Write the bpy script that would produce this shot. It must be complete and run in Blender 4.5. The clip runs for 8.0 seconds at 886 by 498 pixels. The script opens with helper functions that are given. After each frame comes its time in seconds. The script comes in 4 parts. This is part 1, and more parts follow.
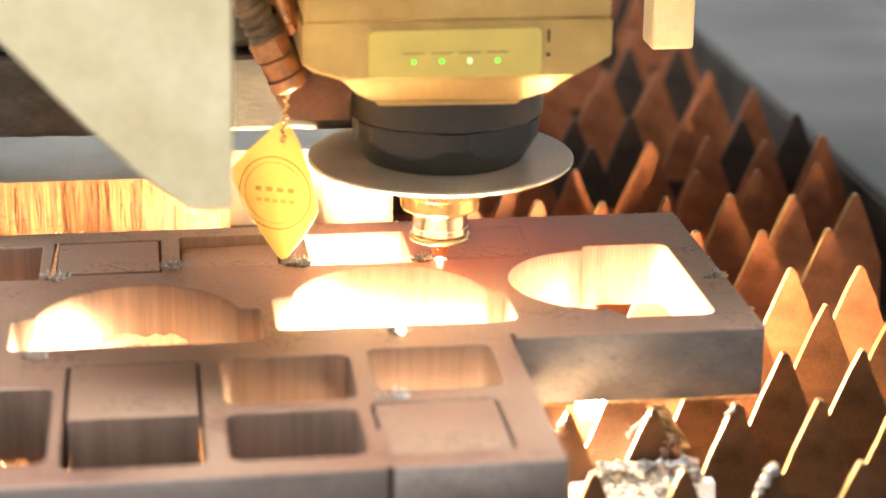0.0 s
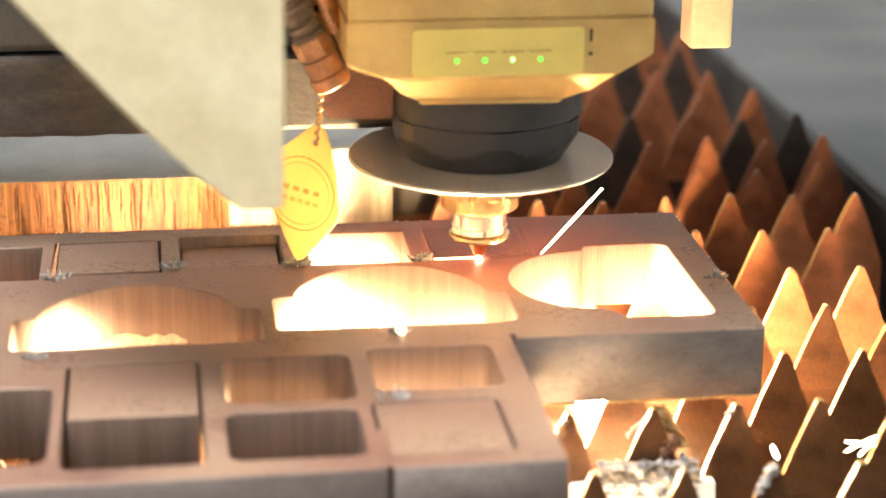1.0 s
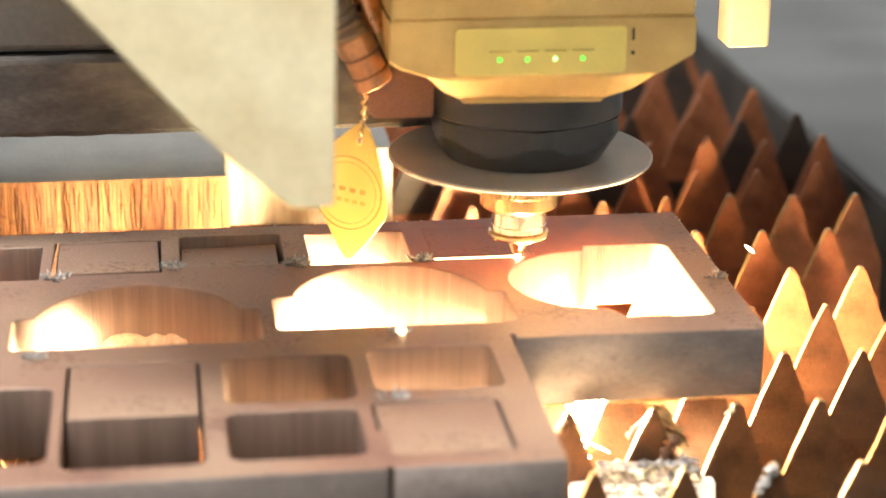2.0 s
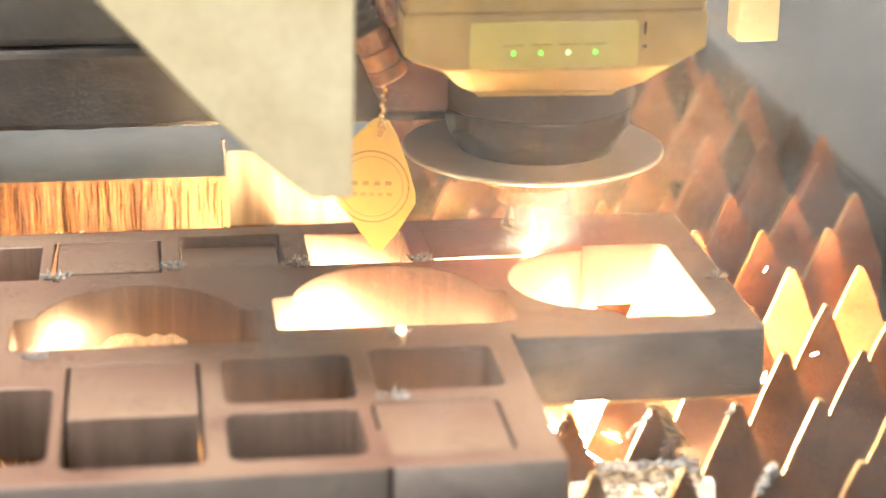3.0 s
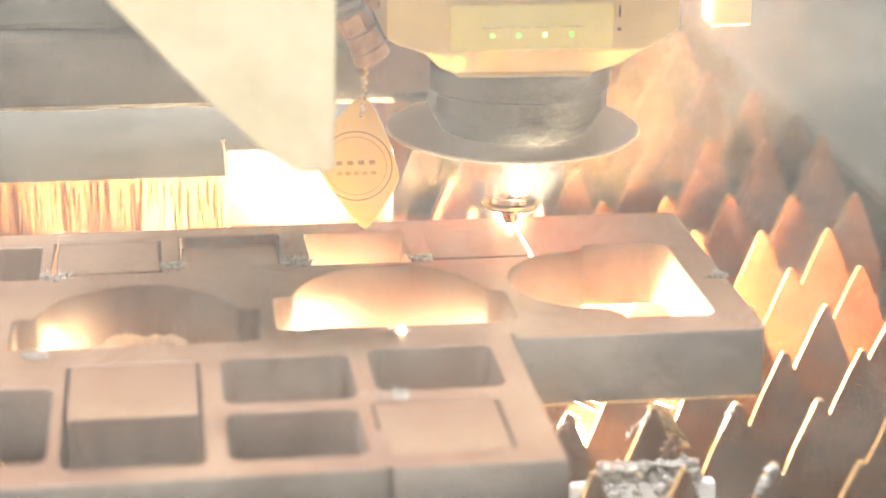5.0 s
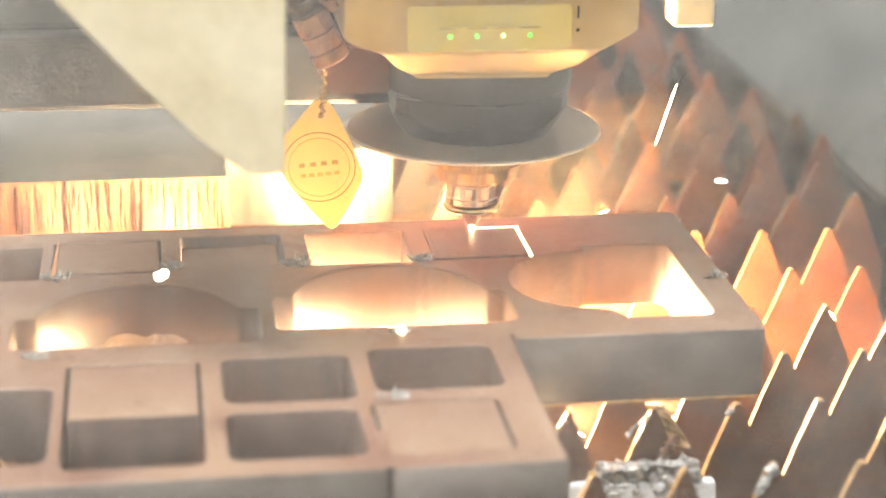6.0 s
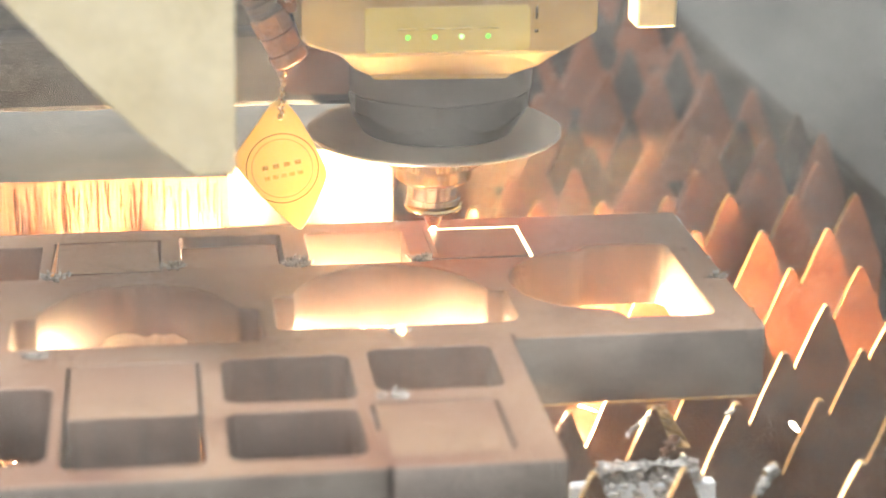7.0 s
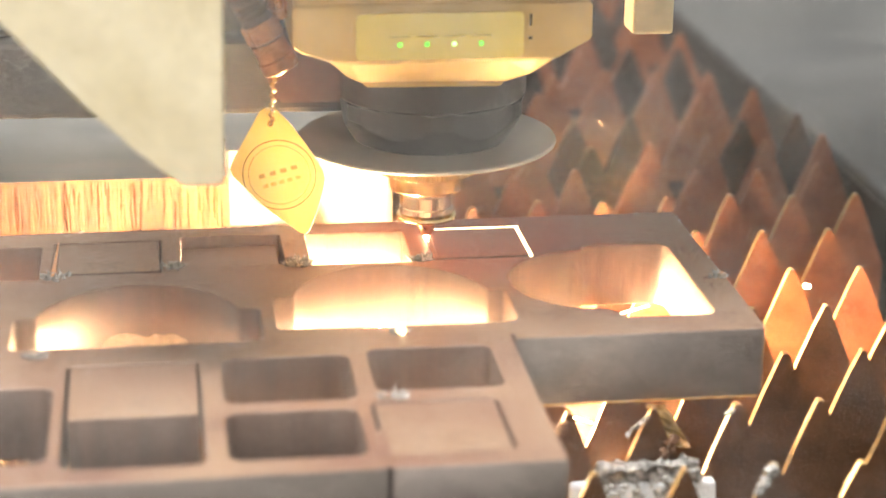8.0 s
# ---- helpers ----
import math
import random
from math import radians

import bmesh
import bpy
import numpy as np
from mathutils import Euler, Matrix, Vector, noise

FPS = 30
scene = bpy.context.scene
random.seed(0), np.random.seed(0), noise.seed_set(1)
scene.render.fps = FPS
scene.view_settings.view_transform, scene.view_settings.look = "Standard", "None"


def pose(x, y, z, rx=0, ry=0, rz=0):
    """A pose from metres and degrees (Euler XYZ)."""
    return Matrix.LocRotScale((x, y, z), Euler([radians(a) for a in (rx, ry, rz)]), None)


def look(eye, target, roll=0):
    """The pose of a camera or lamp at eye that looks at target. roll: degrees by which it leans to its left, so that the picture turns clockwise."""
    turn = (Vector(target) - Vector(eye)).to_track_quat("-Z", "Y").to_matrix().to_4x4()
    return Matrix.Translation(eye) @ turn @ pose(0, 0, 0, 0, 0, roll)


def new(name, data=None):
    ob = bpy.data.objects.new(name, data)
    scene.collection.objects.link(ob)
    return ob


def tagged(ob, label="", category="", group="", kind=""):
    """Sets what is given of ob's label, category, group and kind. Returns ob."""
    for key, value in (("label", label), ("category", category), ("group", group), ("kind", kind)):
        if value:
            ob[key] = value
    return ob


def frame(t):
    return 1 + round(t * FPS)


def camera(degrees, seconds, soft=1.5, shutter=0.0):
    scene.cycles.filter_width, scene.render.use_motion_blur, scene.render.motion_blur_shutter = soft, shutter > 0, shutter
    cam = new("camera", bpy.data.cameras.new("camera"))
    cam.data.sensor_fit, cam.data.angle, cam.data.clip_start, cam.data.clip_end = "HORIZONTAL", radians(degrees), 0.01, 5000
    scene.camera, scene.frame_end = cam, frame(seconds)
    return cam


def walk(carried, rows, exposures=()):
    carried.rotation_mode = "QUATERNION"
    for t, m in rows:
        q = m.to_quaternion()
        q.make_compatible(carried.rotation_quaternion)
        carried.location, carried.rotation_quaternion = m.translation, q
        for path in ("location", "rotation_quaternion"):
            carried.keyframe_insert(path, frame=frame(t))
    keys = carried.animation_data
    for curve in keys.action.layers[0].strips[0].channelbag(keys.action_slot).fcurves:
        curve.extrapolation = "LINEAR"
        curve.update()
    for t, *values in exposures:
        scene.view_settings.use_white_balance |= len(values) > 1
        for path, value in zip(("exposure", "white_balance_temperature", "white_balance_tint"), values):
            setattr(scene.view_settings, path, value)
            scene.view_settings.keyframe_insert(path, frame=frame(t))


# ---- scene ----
# ---- camera ----
cam = camera(24.094, 8.0, soft=1.5)
EYE = (-0.12709, -0.8941, 0.31107)
AIM = (-0.1271 + 0.13307, -0.8941 + 0.93614, 0.31107 - 0.3257)
VIEW = look(EYE, AIM, 0.6)
cam.data.dof.use_dof = True
cam.data.dof.focus_distance = 0.97
cam.data.dof.aperture_fstop = 6.5
walk(cam, [(0.0, VIEW), (8.0, VIEW)],
     exposures=[(0.0, 0.39, 5920, 10), (2.0, 0.41, 6000, 10), (3.4, 0.41, 6260, 10), (4.0, 0.54, 6130, 10), (4.5, 0.53, 6200, 10), (5.2, 0.42, 6180, 10), (6.0, 0.26, 6030, 8), (7.2, 0.15, 5900, 8), (8.0, 0.28, 6150, 10)])

# ---- light ----
world = bpy.data.worlds.new("hall_air")
world.use_nodes = True
world.node_tree.nodes["Background"].inputs[0].default_value = (0.92, 0.94, 1.0, 1)
world.node_tree.nodes["Background"].inputs[1].default_value = 0.12
scene.world = world


def area(name, place, target, w, h, power, color):
    d = bpy.data.lights.new(name, "AREA")
    d.shape, d.size, d.size_y, d.energy, d.color = "RECTANGLE", w, h, power, color
    ob = new(name, d)
    ob.matrix_world = look(place, target)
    return ob


area("hall_lamp_light", (-0.7, -0.70, 2.55), (0, 0, 0), 1.6, 0.8, 192, (1.0, 0.95, 0.86))
area("hall_lamp_light", (1.0, 0.9, 2.55), (0, 0, 0), 1.6, 0.8, 45, (1.0, 0.97, 0.92))


# ---- materials ----
def mat(name, base, rough=0.5, metal=0.0, var=0.25, scale=60.0, bump=0.1, bscale=900.0, second=None, stain=0.5, stretch=(1, 1, 1), spots=0.0):
    m = bpy.data.materials.new(name)
    m.use_nodes = True
    nt = m.node_tree
    N, L = nt.nodes, nt.links
    b = N["Principled BSDF"]
    b.inputs["Metallic"].default_value = metal
    tc = N.new("ShaderNodeTexCoord")
    mp = N.new("ShaderNodeMapping")
    mp.inputs["Scale"].default_value = stretch
    L.new(tc.outputs["Object"], mp.inputs["Vector"])
    big = N.new("ShaderNodeTexNoise")
    big.inputs["Scale"].default_value = scale
    big.inputs["Detail"].default_value = 6
    L.new(mp.outputs["Vector"], big.inputs["Vector"])
    fine = N.new("ShaderNodeTexNoise")
    fine.inputs["Scale"].default_value = bscale
    fine.inputs["Detail"].default_value = 4
    L.new(mp.outputs["Vector"], fine.inputs["Vector"])
    ramp = N.new("ShaderNodeValToRGB")
    lo = [c * (1 - var) for c in base]
    hi = [min(1, c * (1 + var)) for c in base]
    if second:
        hi = list(second)
    ramp.color_ramp.elements[0].position = 0.32
    ramp.color_ramp.elements[1].position = 0.68
    ramp.color_ramp.elements[0].color = (*lo, 1)
    ramp.color_ramp.elements[1].color = (*hi, 1)
    L.new(big.outputs["Fac"], ramp.inputs["Fac"])
    mix = N.new("ShaderNodeMix")
    mix.data_type = "RGBA"
    mix.blend_type = "MULTIPLY"
    mix.inputs["Factor"].default_value = stain
    L.new(ramp.outputs["Color"], mix.inputs["A"])
    fr = N.new("ShaderNodeMapRange")
    fr.inputs["From Min"].default_value = 0.3
    fr.inputs["From Max"].default_value = 0.7
    fr.inputs["To Min"].default_value = 0.7
    fr.inputs["To Max"].default_value = 1.25
    L.new(fine.outputs["Fac"], fr.inputs["Value"])
    L.new(fr.outputs["Result"], mix.inputs["B"])
    skin = mix.outputs["Result"]
    if spots:
        sn = N.new("ShaderNodeTexNoise")
        sn.inputs["Scale"].default_value, sn.inputs["Detail"].default_value = 330, 5
        L.new(tc.outputs["Object"], sn.inputs["Vector"])
        wide = N.new("ShaderNodeTexNoise")
        wide.inputs["Scale"].default_value = 30
        L.new(tc.outputs["Object"], wide.inputs["Vector"])
        add = N.new("ShaderNodeMath")
        L.new(sn.outputs["Fac"], add.inputs[0])
        L.new(wide.outputs["Fac"], add.inputs[1])
        sr = N.new("ShaderNodeMapRange")
        sr.inputs["From Min"].default_value, sr.inputs["From Max"].default_value, sr.inputs["To Max"].default_value = 1.10, 1.28, spots
        L.new(add.outputs[0], sr.inputs["Value"])
        sm = N.new("ShaderNodeMix")
        sm.data_type = "RGBA"
        sm.inputs["B"].default_value = (base[0] * 0.42, base[1] * 0.36, base[2] * 0.36, 1)
        L.new(sr.outputs["Result"], sm.inputs["Factor"])
        L.new(skin, sm.inputs["A"])
        skin = sm.outputs["Result"]
    L.new(skin, b.inputs["Base Color"])
    rr = N.new("ShaderNodeMapRange")
    rr.inputs["To Min"].default_value = max(0.03, rough - 0.12)
    rr.inputs["To Max"].default_value = min(1, rough + 0.12)
    L.new(big.outputs["Fac"], rr.inputs["Value"])
    L.new(rr.outputs["Result"], b.inputs["Roughness"])
    if bump:
        bp = N.new("ShaderNodeBump")
        bp.inputs["Strength"].default_value = bump
        bp.inputs["Distance"].default_value = 0.0006
        L.new(fine.outputs["Fac"], bp.inputs["Height"])
        L.new(bp.outputs["Normal"], b.inputs["Normal"])
    return m


def glow(name, color, strength):
    m = bpy.data.materials.new(name)
    m.use_nodes = True
    nt = m.node_tree
    nt.nodes.clear()
    e = nt.nodes.new("ShaderNodeEmission")
    e.inputs[0].default_value = (*color, 1)
    e.inputs[1].default_value = strength
    o = nt.nodes.new("ShaderNodeOutputMaterial")
    nt.links.new(e.outputs[0], o.inputs[0])
    return m


MILL = mat("mill_scale_steel", (0.250, 0.128, 0.090), 0.5, 0.1, 0.25, 10, 0.3, 700, second=(0.300, 0.200, 0.134), stain=0.6, spots=0.7)
# Redder copy of the mill steel, matching the glow painted round the cut.
REDDENED = mat("glow_reddened_steel", (0.25, 0.082, 0.050), 0.5, 0.1, 0.25, 16, 0.3, 700, second=(0.29, 0.112, 0.072), stain=0.55, spots=0.55)
CUT = mat("flame_cut_steel", (0.150, 0.098, 0.075), 0.42, 0.25, 0.17, 260, 0.3, 900, stain=0.35, stretch=(1, 1, 0.04))
SKIN = mat("outer_plate_edge", (0.176, 0.140, 0.121), 0.72, 0.1, 0.25, 40, 0.25, 500, second=(0.236, 0.192, 0.165), stain=0.35, stretch=(0.6, 1, 1.2), spots=0.35)
RAW = mat("scorched_cut_steel", (0.108, 0.032, 0.011), 0.6, 0.0, 0.45, 240, 1.0, 800, second=(0.32, 0.145, 0.054), stain=0.9, stretch=(1, 1, 0.07), spots=0.6)
RAW.node_tree.nodes["Principled BSDF"].inputs["Specular IOR Level"].default_value = 0.2
# Paler copy of the cut steel: strong spark light on the notch faces.
LIT_RAW = mat("lit_cut_steel", (0.40, 0.31, 0.22), 0.5, 0.1, 0.3, 160, 0.5, 800, stain=0.5, stretch=(1, 1, 0.05))
SLAT = mat("scorched_slat_steel", (0.105, 0.048, 0.021), 0.4, 0.3, 0.3, 45, 0.3, 600, second=(0.168, 0.077, 0.033), stain=0.45, spots=0.3)
# Redder, brighter copy of the slat steel, for rows the sparks light up.
LIT_SLAT = mat("lit_slat_steel", (0.255, 0.082, 0.033), 0.42, 0.2, 0.3, 45, 0.3, 600, second=(0.33, 0.122, 0.052), stain=0.4, spots=0.3)
# Black stands for unlit slats and the dark gaps between far rows.
UNLIT = mat("unlit_slat_steel", (0.030, 0.020, 0.015), 0.55, 0.2, 0.4, 45, 0.3, 600, second=(0.06, 0.035, 0.022), stain=0.6)
# More golden than the slat faces: the light on tooth flanks, as colour.
EDGE = mat("lit_edge_steel", (0.36, 0.225, 0.085), 0.45, 0.35, 0.35, 200, 0.5, 900)
FRAME = mat("grey_frame_paint", (0.058, 0.058, 0.056), 0.6, 0.0, 0.25, 14, 0.1, 300)
GREY = mat("grey_mill_skin", (0.33, 0.33, 0.32), 0.55, 0.1, 0.2, 25, 0.2, 500, stain=0.4)
GANTRY = mat("dark_dust_brush", (0.035, 0.032, 0.030), 0.8, 0.0, 0.5, 60, 0.45, 260, second=(0.055, 0.047, 0.041), stain=0.8, stretch=(1, 1, 2))
PANEL = mat("cream_panel_paint", (0.73, 0.60, 0.34), 0.45, 0.0, 0.12, 34, 0.06, 300, second=(0.79, 0.68, 0.44), stain=0.2)
BODY = mat("champagne_aluminium", (0.76, 0.50, 0.165), 0.46, 0.25, 0.2, 32, 0.15, 1500, second=(0.86, 0.62, 0.23), stain=0.3)
LABEL = mat("gold_label", (0.88, 0.72, 0.21), 0.4, 0.1, 0.06, 40, 0.0, 900, stain=0.1)
BLACK = mat("black_anodised", (0.052, 0.048, 0.045), 0.36, 0.1, 0.2, 30, 0.08, 900)
BROWN = mat("brown_moulding", (0.135, 0.066, 0.042), 0.5, 0.0, 0.25, 40, 0.1, 900)
DISC = mat("grey_shield_plate", (0.40, 0.36, 0.32), 0.5, 0.15, 0.15, 30, 0.1, 900)
BRASS = mat("brass_nozzle", (0.80, 0.58, 0.28), 0.22, 0.9, 0.1, 80, 0.05, 1200, stain=0.2)
COPPER = mat("copper_tip", (0.70, 0.36, 0.18), 0.3, 0.9, 0.2, 120, 0.1, 1200)
STEEL = mat("bright_steel", (0.66, 0.62, 0.56), 0.22, 0.9, 0.1, 60, 0.05, 1200, stain=0.2)
HOSE = mat("hose_rubber", (0.13, 0.09, 0.065), 0.5, 0.1, 0.3, 80, 0.3, 700, second=(0.20, 0.15, 0.11))
BRONZE = mat("tarnished_bronze", (0.42, 0.22, 0.11), 0.38, 0.5, 0.3, 150, 0.2, 900, stain=0.5)
TAG = mat("yellow_plastic", (0.92, 0.74, 0.24), 0.35, 0.0, 0.06, 40, 0.0, 900, stain=0.1)
tn = TAG.node_tree
trans = tn.nodes.new("ShaderNodeBsdfTranslucent")
trans.inputs[0].default_value = (1.0, 0.84, 0.42, 1)
tmix = tn.nodes.new("ShaderNodeMixShader")
tmix.inputs[0].default_value = 0.65
tn.links.new(tn.nodes["Principled BSDF"].outputs[0], tmix.inputs[1])
tn.links.new(trans.outputs[0], tmix.inputs[2])
tn.links.new(tmix.outputs[0], tn.nodes["Material Output"].inputs[0])
BLUE = mat("blue_hose_rubber", (0.045, 0.085, 0.22), 0.4, 0.0, 0.2, 80, 0.1, 700)
INK = mat("dark_ink", (0.08, 0.06, 0.02), 0.6, 0.0, 0.1, 60, 0.0)
LABELINK = mat("gold_ink", (0.60, 0.47, 0.11), 0.6, 0.0, 0.1, 60, 0.0)
TAGINK = mat("brown_ink", (0.34, 0.21, 0.05), 0.6, 0.0, 0.1, 60, 0.0)
FAINT = mat("faded_ink", (0.72, 0.54, 0.14), 0.6, 0.0, 0.1, 60, 0.0)
DROSS = mat("grey_dross", (0.24, 0.225, 0.21), 0.45, 0.5, 0.45, 300, 1.0, 700, second=(0.56, 0.54, 0.51))
PALE = mat("pale_slag", (0.46, 0.33, 0.23), 0.7, 0.0, 0.25, 260, 0.8, 900, second=(0.58, 0.44, 0.31))
PRINT = mat("thin_brown_print", (0.55, 0.38, 0.10), 0.6, 0.0, 0.1, 60, 0.0)
WHITE = mat("white_coated_steel", (0.70, 0.72, 0.74), 0.5, 0.1, 0.12, 60, 0.2, 600)
FLOOR = mat("hall_floor_concrete", (0.24, 0.235, 0.225), 0.75, 0.0, 0.2, 2.5, 0.2, 80)
WALL = mat("hall_wall_paint", (0.55, 0.56, 0.55), 0.8, 0.0, 0.1, 1.2, 0.05, 60)
PIT = mat("dark_bed_steel", (0.05, 0.045, 0.04), 0.7, 0.2, 0.4, 20, 0.4, 300)
LED = glow("green_led", (0.16, 1.0, 0.06), 2.0)
BRIGHT = glow("bright_green_led", (0.34, 1.0, 0.22), 2.6)
GAP_GLOW = mat("orange_lit_gap", (0.62, 0.22, 0.06), 0.35, 0.3, 0.3, 200, 0.3, 900, second=(0.80, 0.40, 0.16))
JET = glow("burning_metal", (1.0, 0.705, 0.36), 2800)
HOT = glow("hot_kerf", (1.0, 0.72, 0.34), 8)
SPARK = glow("spark_light", (1.0, 0.78, 0.42), 25)
SHOWER = glow("spark_shower_light", (1.0, 0.705, 0.36), 400)
SPOT = glow("cutting_spot", (1.0, 0.60, 0.30), 420)
FLAME = glow("flame_light", (1.0, 0.72, 0.38), 24)


def paint_red_glow(m, centre, radius, color, amount):
    """Paints spark glow and heat tint round the cut, red with an uneven rim."""
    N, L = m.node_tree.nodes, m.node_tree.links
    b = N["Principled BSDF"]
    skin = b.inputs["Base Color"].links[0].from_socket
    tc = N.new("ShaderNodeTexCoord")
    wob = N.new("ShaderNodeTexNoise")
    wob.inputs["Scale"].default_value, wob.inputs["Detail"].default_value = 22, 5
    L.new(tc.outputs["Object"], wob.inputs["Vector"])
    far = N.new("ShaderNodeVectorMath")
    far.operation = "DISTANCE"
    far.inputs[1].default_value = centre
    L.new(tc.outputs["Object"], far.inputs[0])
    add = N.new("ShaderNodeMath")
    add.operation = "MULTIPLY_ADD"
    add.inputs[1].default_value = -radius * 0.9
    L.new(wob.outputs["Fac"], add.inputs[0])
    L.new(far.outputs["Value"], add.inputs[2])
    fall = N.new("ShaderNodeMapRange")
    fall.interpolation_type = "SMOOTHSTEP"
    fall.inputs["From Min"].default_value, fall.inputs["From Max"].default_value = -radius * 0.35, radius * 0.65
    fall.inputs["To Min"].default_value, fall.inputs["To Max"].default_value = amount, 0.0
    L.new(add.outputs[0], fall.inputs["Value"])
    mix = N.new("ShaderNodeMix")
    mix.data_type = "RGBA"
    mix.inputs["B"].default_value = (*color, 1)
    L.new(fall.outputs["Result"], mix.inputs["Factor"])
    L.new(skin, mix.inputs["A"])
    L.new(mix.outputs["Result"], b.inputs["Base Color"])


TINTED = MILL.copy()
TINTED.name = "mill_scale_with_painted_glow"
paint_red_glow(TINTED, (0.03, 0.01, 0), 0.10, (0.29, 0.082, 0.047), 0.88)


# ---- helpers of this scene ----
def thing(name, label, category, group="", kind=""):
    return tagged(new(name), label, category, group, kind)


def finish(bm, name, material, smooth=False):
    me = bpy.data.meshes.new(name)
    bm.normal_update()
    bm.to_mesh(me)
    bm.free()
    for m in material if isinstance(material, (list, tuple)) else [material]:
        me.materials.append(m)
    if smooth:
        for p in me.polygons:
            p.use_smooth = True
        me.set_sharp_from_angle(angle=radians(35))
    return me


def part(name, bm, material, parent, label="", smooth=False):
    ob = new(name, finish(bm, name, material, smooth))
    ob.parent = parent
    if label:
        tagged(ob, label)
    return ob


def box(x0, x1, y0, y1, z0, z1, bevel=0.0, seg=2, bm=None):
    bm2 = bmesh.new()
    bmesh.ops.create_cube(bm2, size=1)
    bmesh.ops.transform(bm2, matrix=Matrix.Translation(((x0 + x1) / 2, (y0 + y1) / 2, (z0 + z1) / 2)) @ Matrix.Diagonal((x1 - x0, y1 - y0, z1 - z0, 1)), verts=bm2.verts)
    if bevel:
        bmesh.ops.bevel(bm2, geom=bm2.edges[:], offset=bevel, segments=seg, affect="EDGES", profile=0.5)
    if bm is None:
        return bm2
    me = bpy.data.meshes.new("tmp")
    bm2.to_mesh(me)
    bm2.free()
    bm.from_mesh(me)
    bpy.data.meshes.remove(me)
    return bm


def lathe(profile, n=64, cx=0.0, cy=0.0, bm=None, knurl=None):
    """Turns (radius, height) pairs round the z axis; closed at axis ends."""
    bm = bm or bmesh.new()
    rings = []
    for i, (r, z) in enumerate(profile):
        ring = []
        for k in range(n):
            a = 2 * math.pi * k / n
            rr = r + (knurl[1] if knurl and i in knurl[0] and k % 2 else 0)
            ring.append(bm.verts.new((cx + rr * math.cos(a), cy + rr * math.sin(a), z)))
        rings.append(ring)
    for a, b in zip(rings, rings[1:]):
        for k in range(n):
            bm.faces.new((a[k], a[(k + 1) % n], b[(k + 1) % n], b[k]))
    bm.faces.new(rings[0][::-1])
    bm.faces.new(rings[-1])
    bmesh.ops.recalc_face_normals(bm, faces=bm.faces[:])
    return bm


def tube(points, radii, n=16, bm=None, half=False):
    """A round tube along points with a radius at each."""
    bm = bm or bmesh.new()
    pts = [Vector(p) for p in points]
    rings = []
    for i, p in enumerate(pts):
        d = (pts[min(i + 1, len(pts) - 1)] - pts[max(i - 1, 0)]).normalized()
        u = d.cross(Vector((0.13, 1, 0.07))).normalized()
        v = d.cross(u)
        rings.append([bm.verts.new(p + radii[i] * (math.cos(2 * math.pi * k / n) * u + math.sin(2 * math.pi * k / n) * v)) for k in range(n)])
    for a, b in zip(rings, rings[1:]):
        for k in range(n // 2 if half else n):
            bm.faces.new((a[k], a[(k + 1) % n], b[(k + 1) % n], b[k]))
    if not half:
        bm.faces.new(rings[0][::-1])
        bm.faces.new(rings[-1])
        bmesh.ops.recalc_face_normals(bm, faces=bm.faces[:])
    return bm


def sheet(outlines, z0, z1, bevel=0.0004, name="sheet"):
    """A flat sheet from its outline and the outlines of its holes, from z0 up to z1: a mesh."""
    cu = bpy.data.curves.new(name, "CURVE")
    cu.dimensions, cu.fill_mode = "2D", "BOTH"
    cu.extrude, cu.bevel_depth, cu.bevel_resolution, cu.offset = (z1 - z0) / 2 - bevel, bevel, 1, -bevel
    for pts in outlines:
        sp = cu.splines.new("POLY")
        sp.points.add(len(pts) - 1)
        for q, (x, y) in zip(sp.points, pts):
            q.co = (x, y, 0, 1)
        sp.use_cyclic_u = True
    ob = bpy.data.objects.new(name, cu)
    scene.collection.objects.link(ob)
    dg = bpy.context.evaluated_depsgraph_get()
    me = bpy.data.meshes.new_from_object(ob.evaluated_get(dg))
    bpy.data.objects.remove(ob)
    me.transform(Matrix.Translation((0, 0, (z0 + z1) / 2)))
    me.materials.clear()
    bm = bmesh.new()
    bm.from_mesh(me)
    bmesh.ops.remove_doubles(bm, verts=bm.verts[:], dist=0.00001)
    bm.to_mesh(me)
    bm.free()
    return me


def rounded(x0, x1, y0, y1, r, n=5):
    out = []
    for cx, cy, a0 in ((x1 - r, y1 - r, 0), (x0 + r, y1 - r, 90), (x0 + r, y0 + r, 180), (x1 - r, y0 + r, 270)):
        for k in range(n + 1):
            a = radians(a0 + 90 * k / n)
            out.append((cx + r * math.cos(a), cy + r * math.sin(a)))
    return out


def arc(cx, cy, rx, ry, a0, a1, n=20):
    return [(cx + rx * math.cos(radians(a0 + (a1 - a0) * k / n)), cy + ry * math.sin(radians(a0 + (a1 - a0) * k / n))) for k in range(n + 1)]


def two_tone(me, top, side):
    """Rolled skin on the flat faces, cut surface on the upright ones."""
    me.materials.append(top)
    me.materials.append(side)
    for p in me.polygons:
        p.material_index = 0 if abs(p.normal.z) > 0.6 else 1


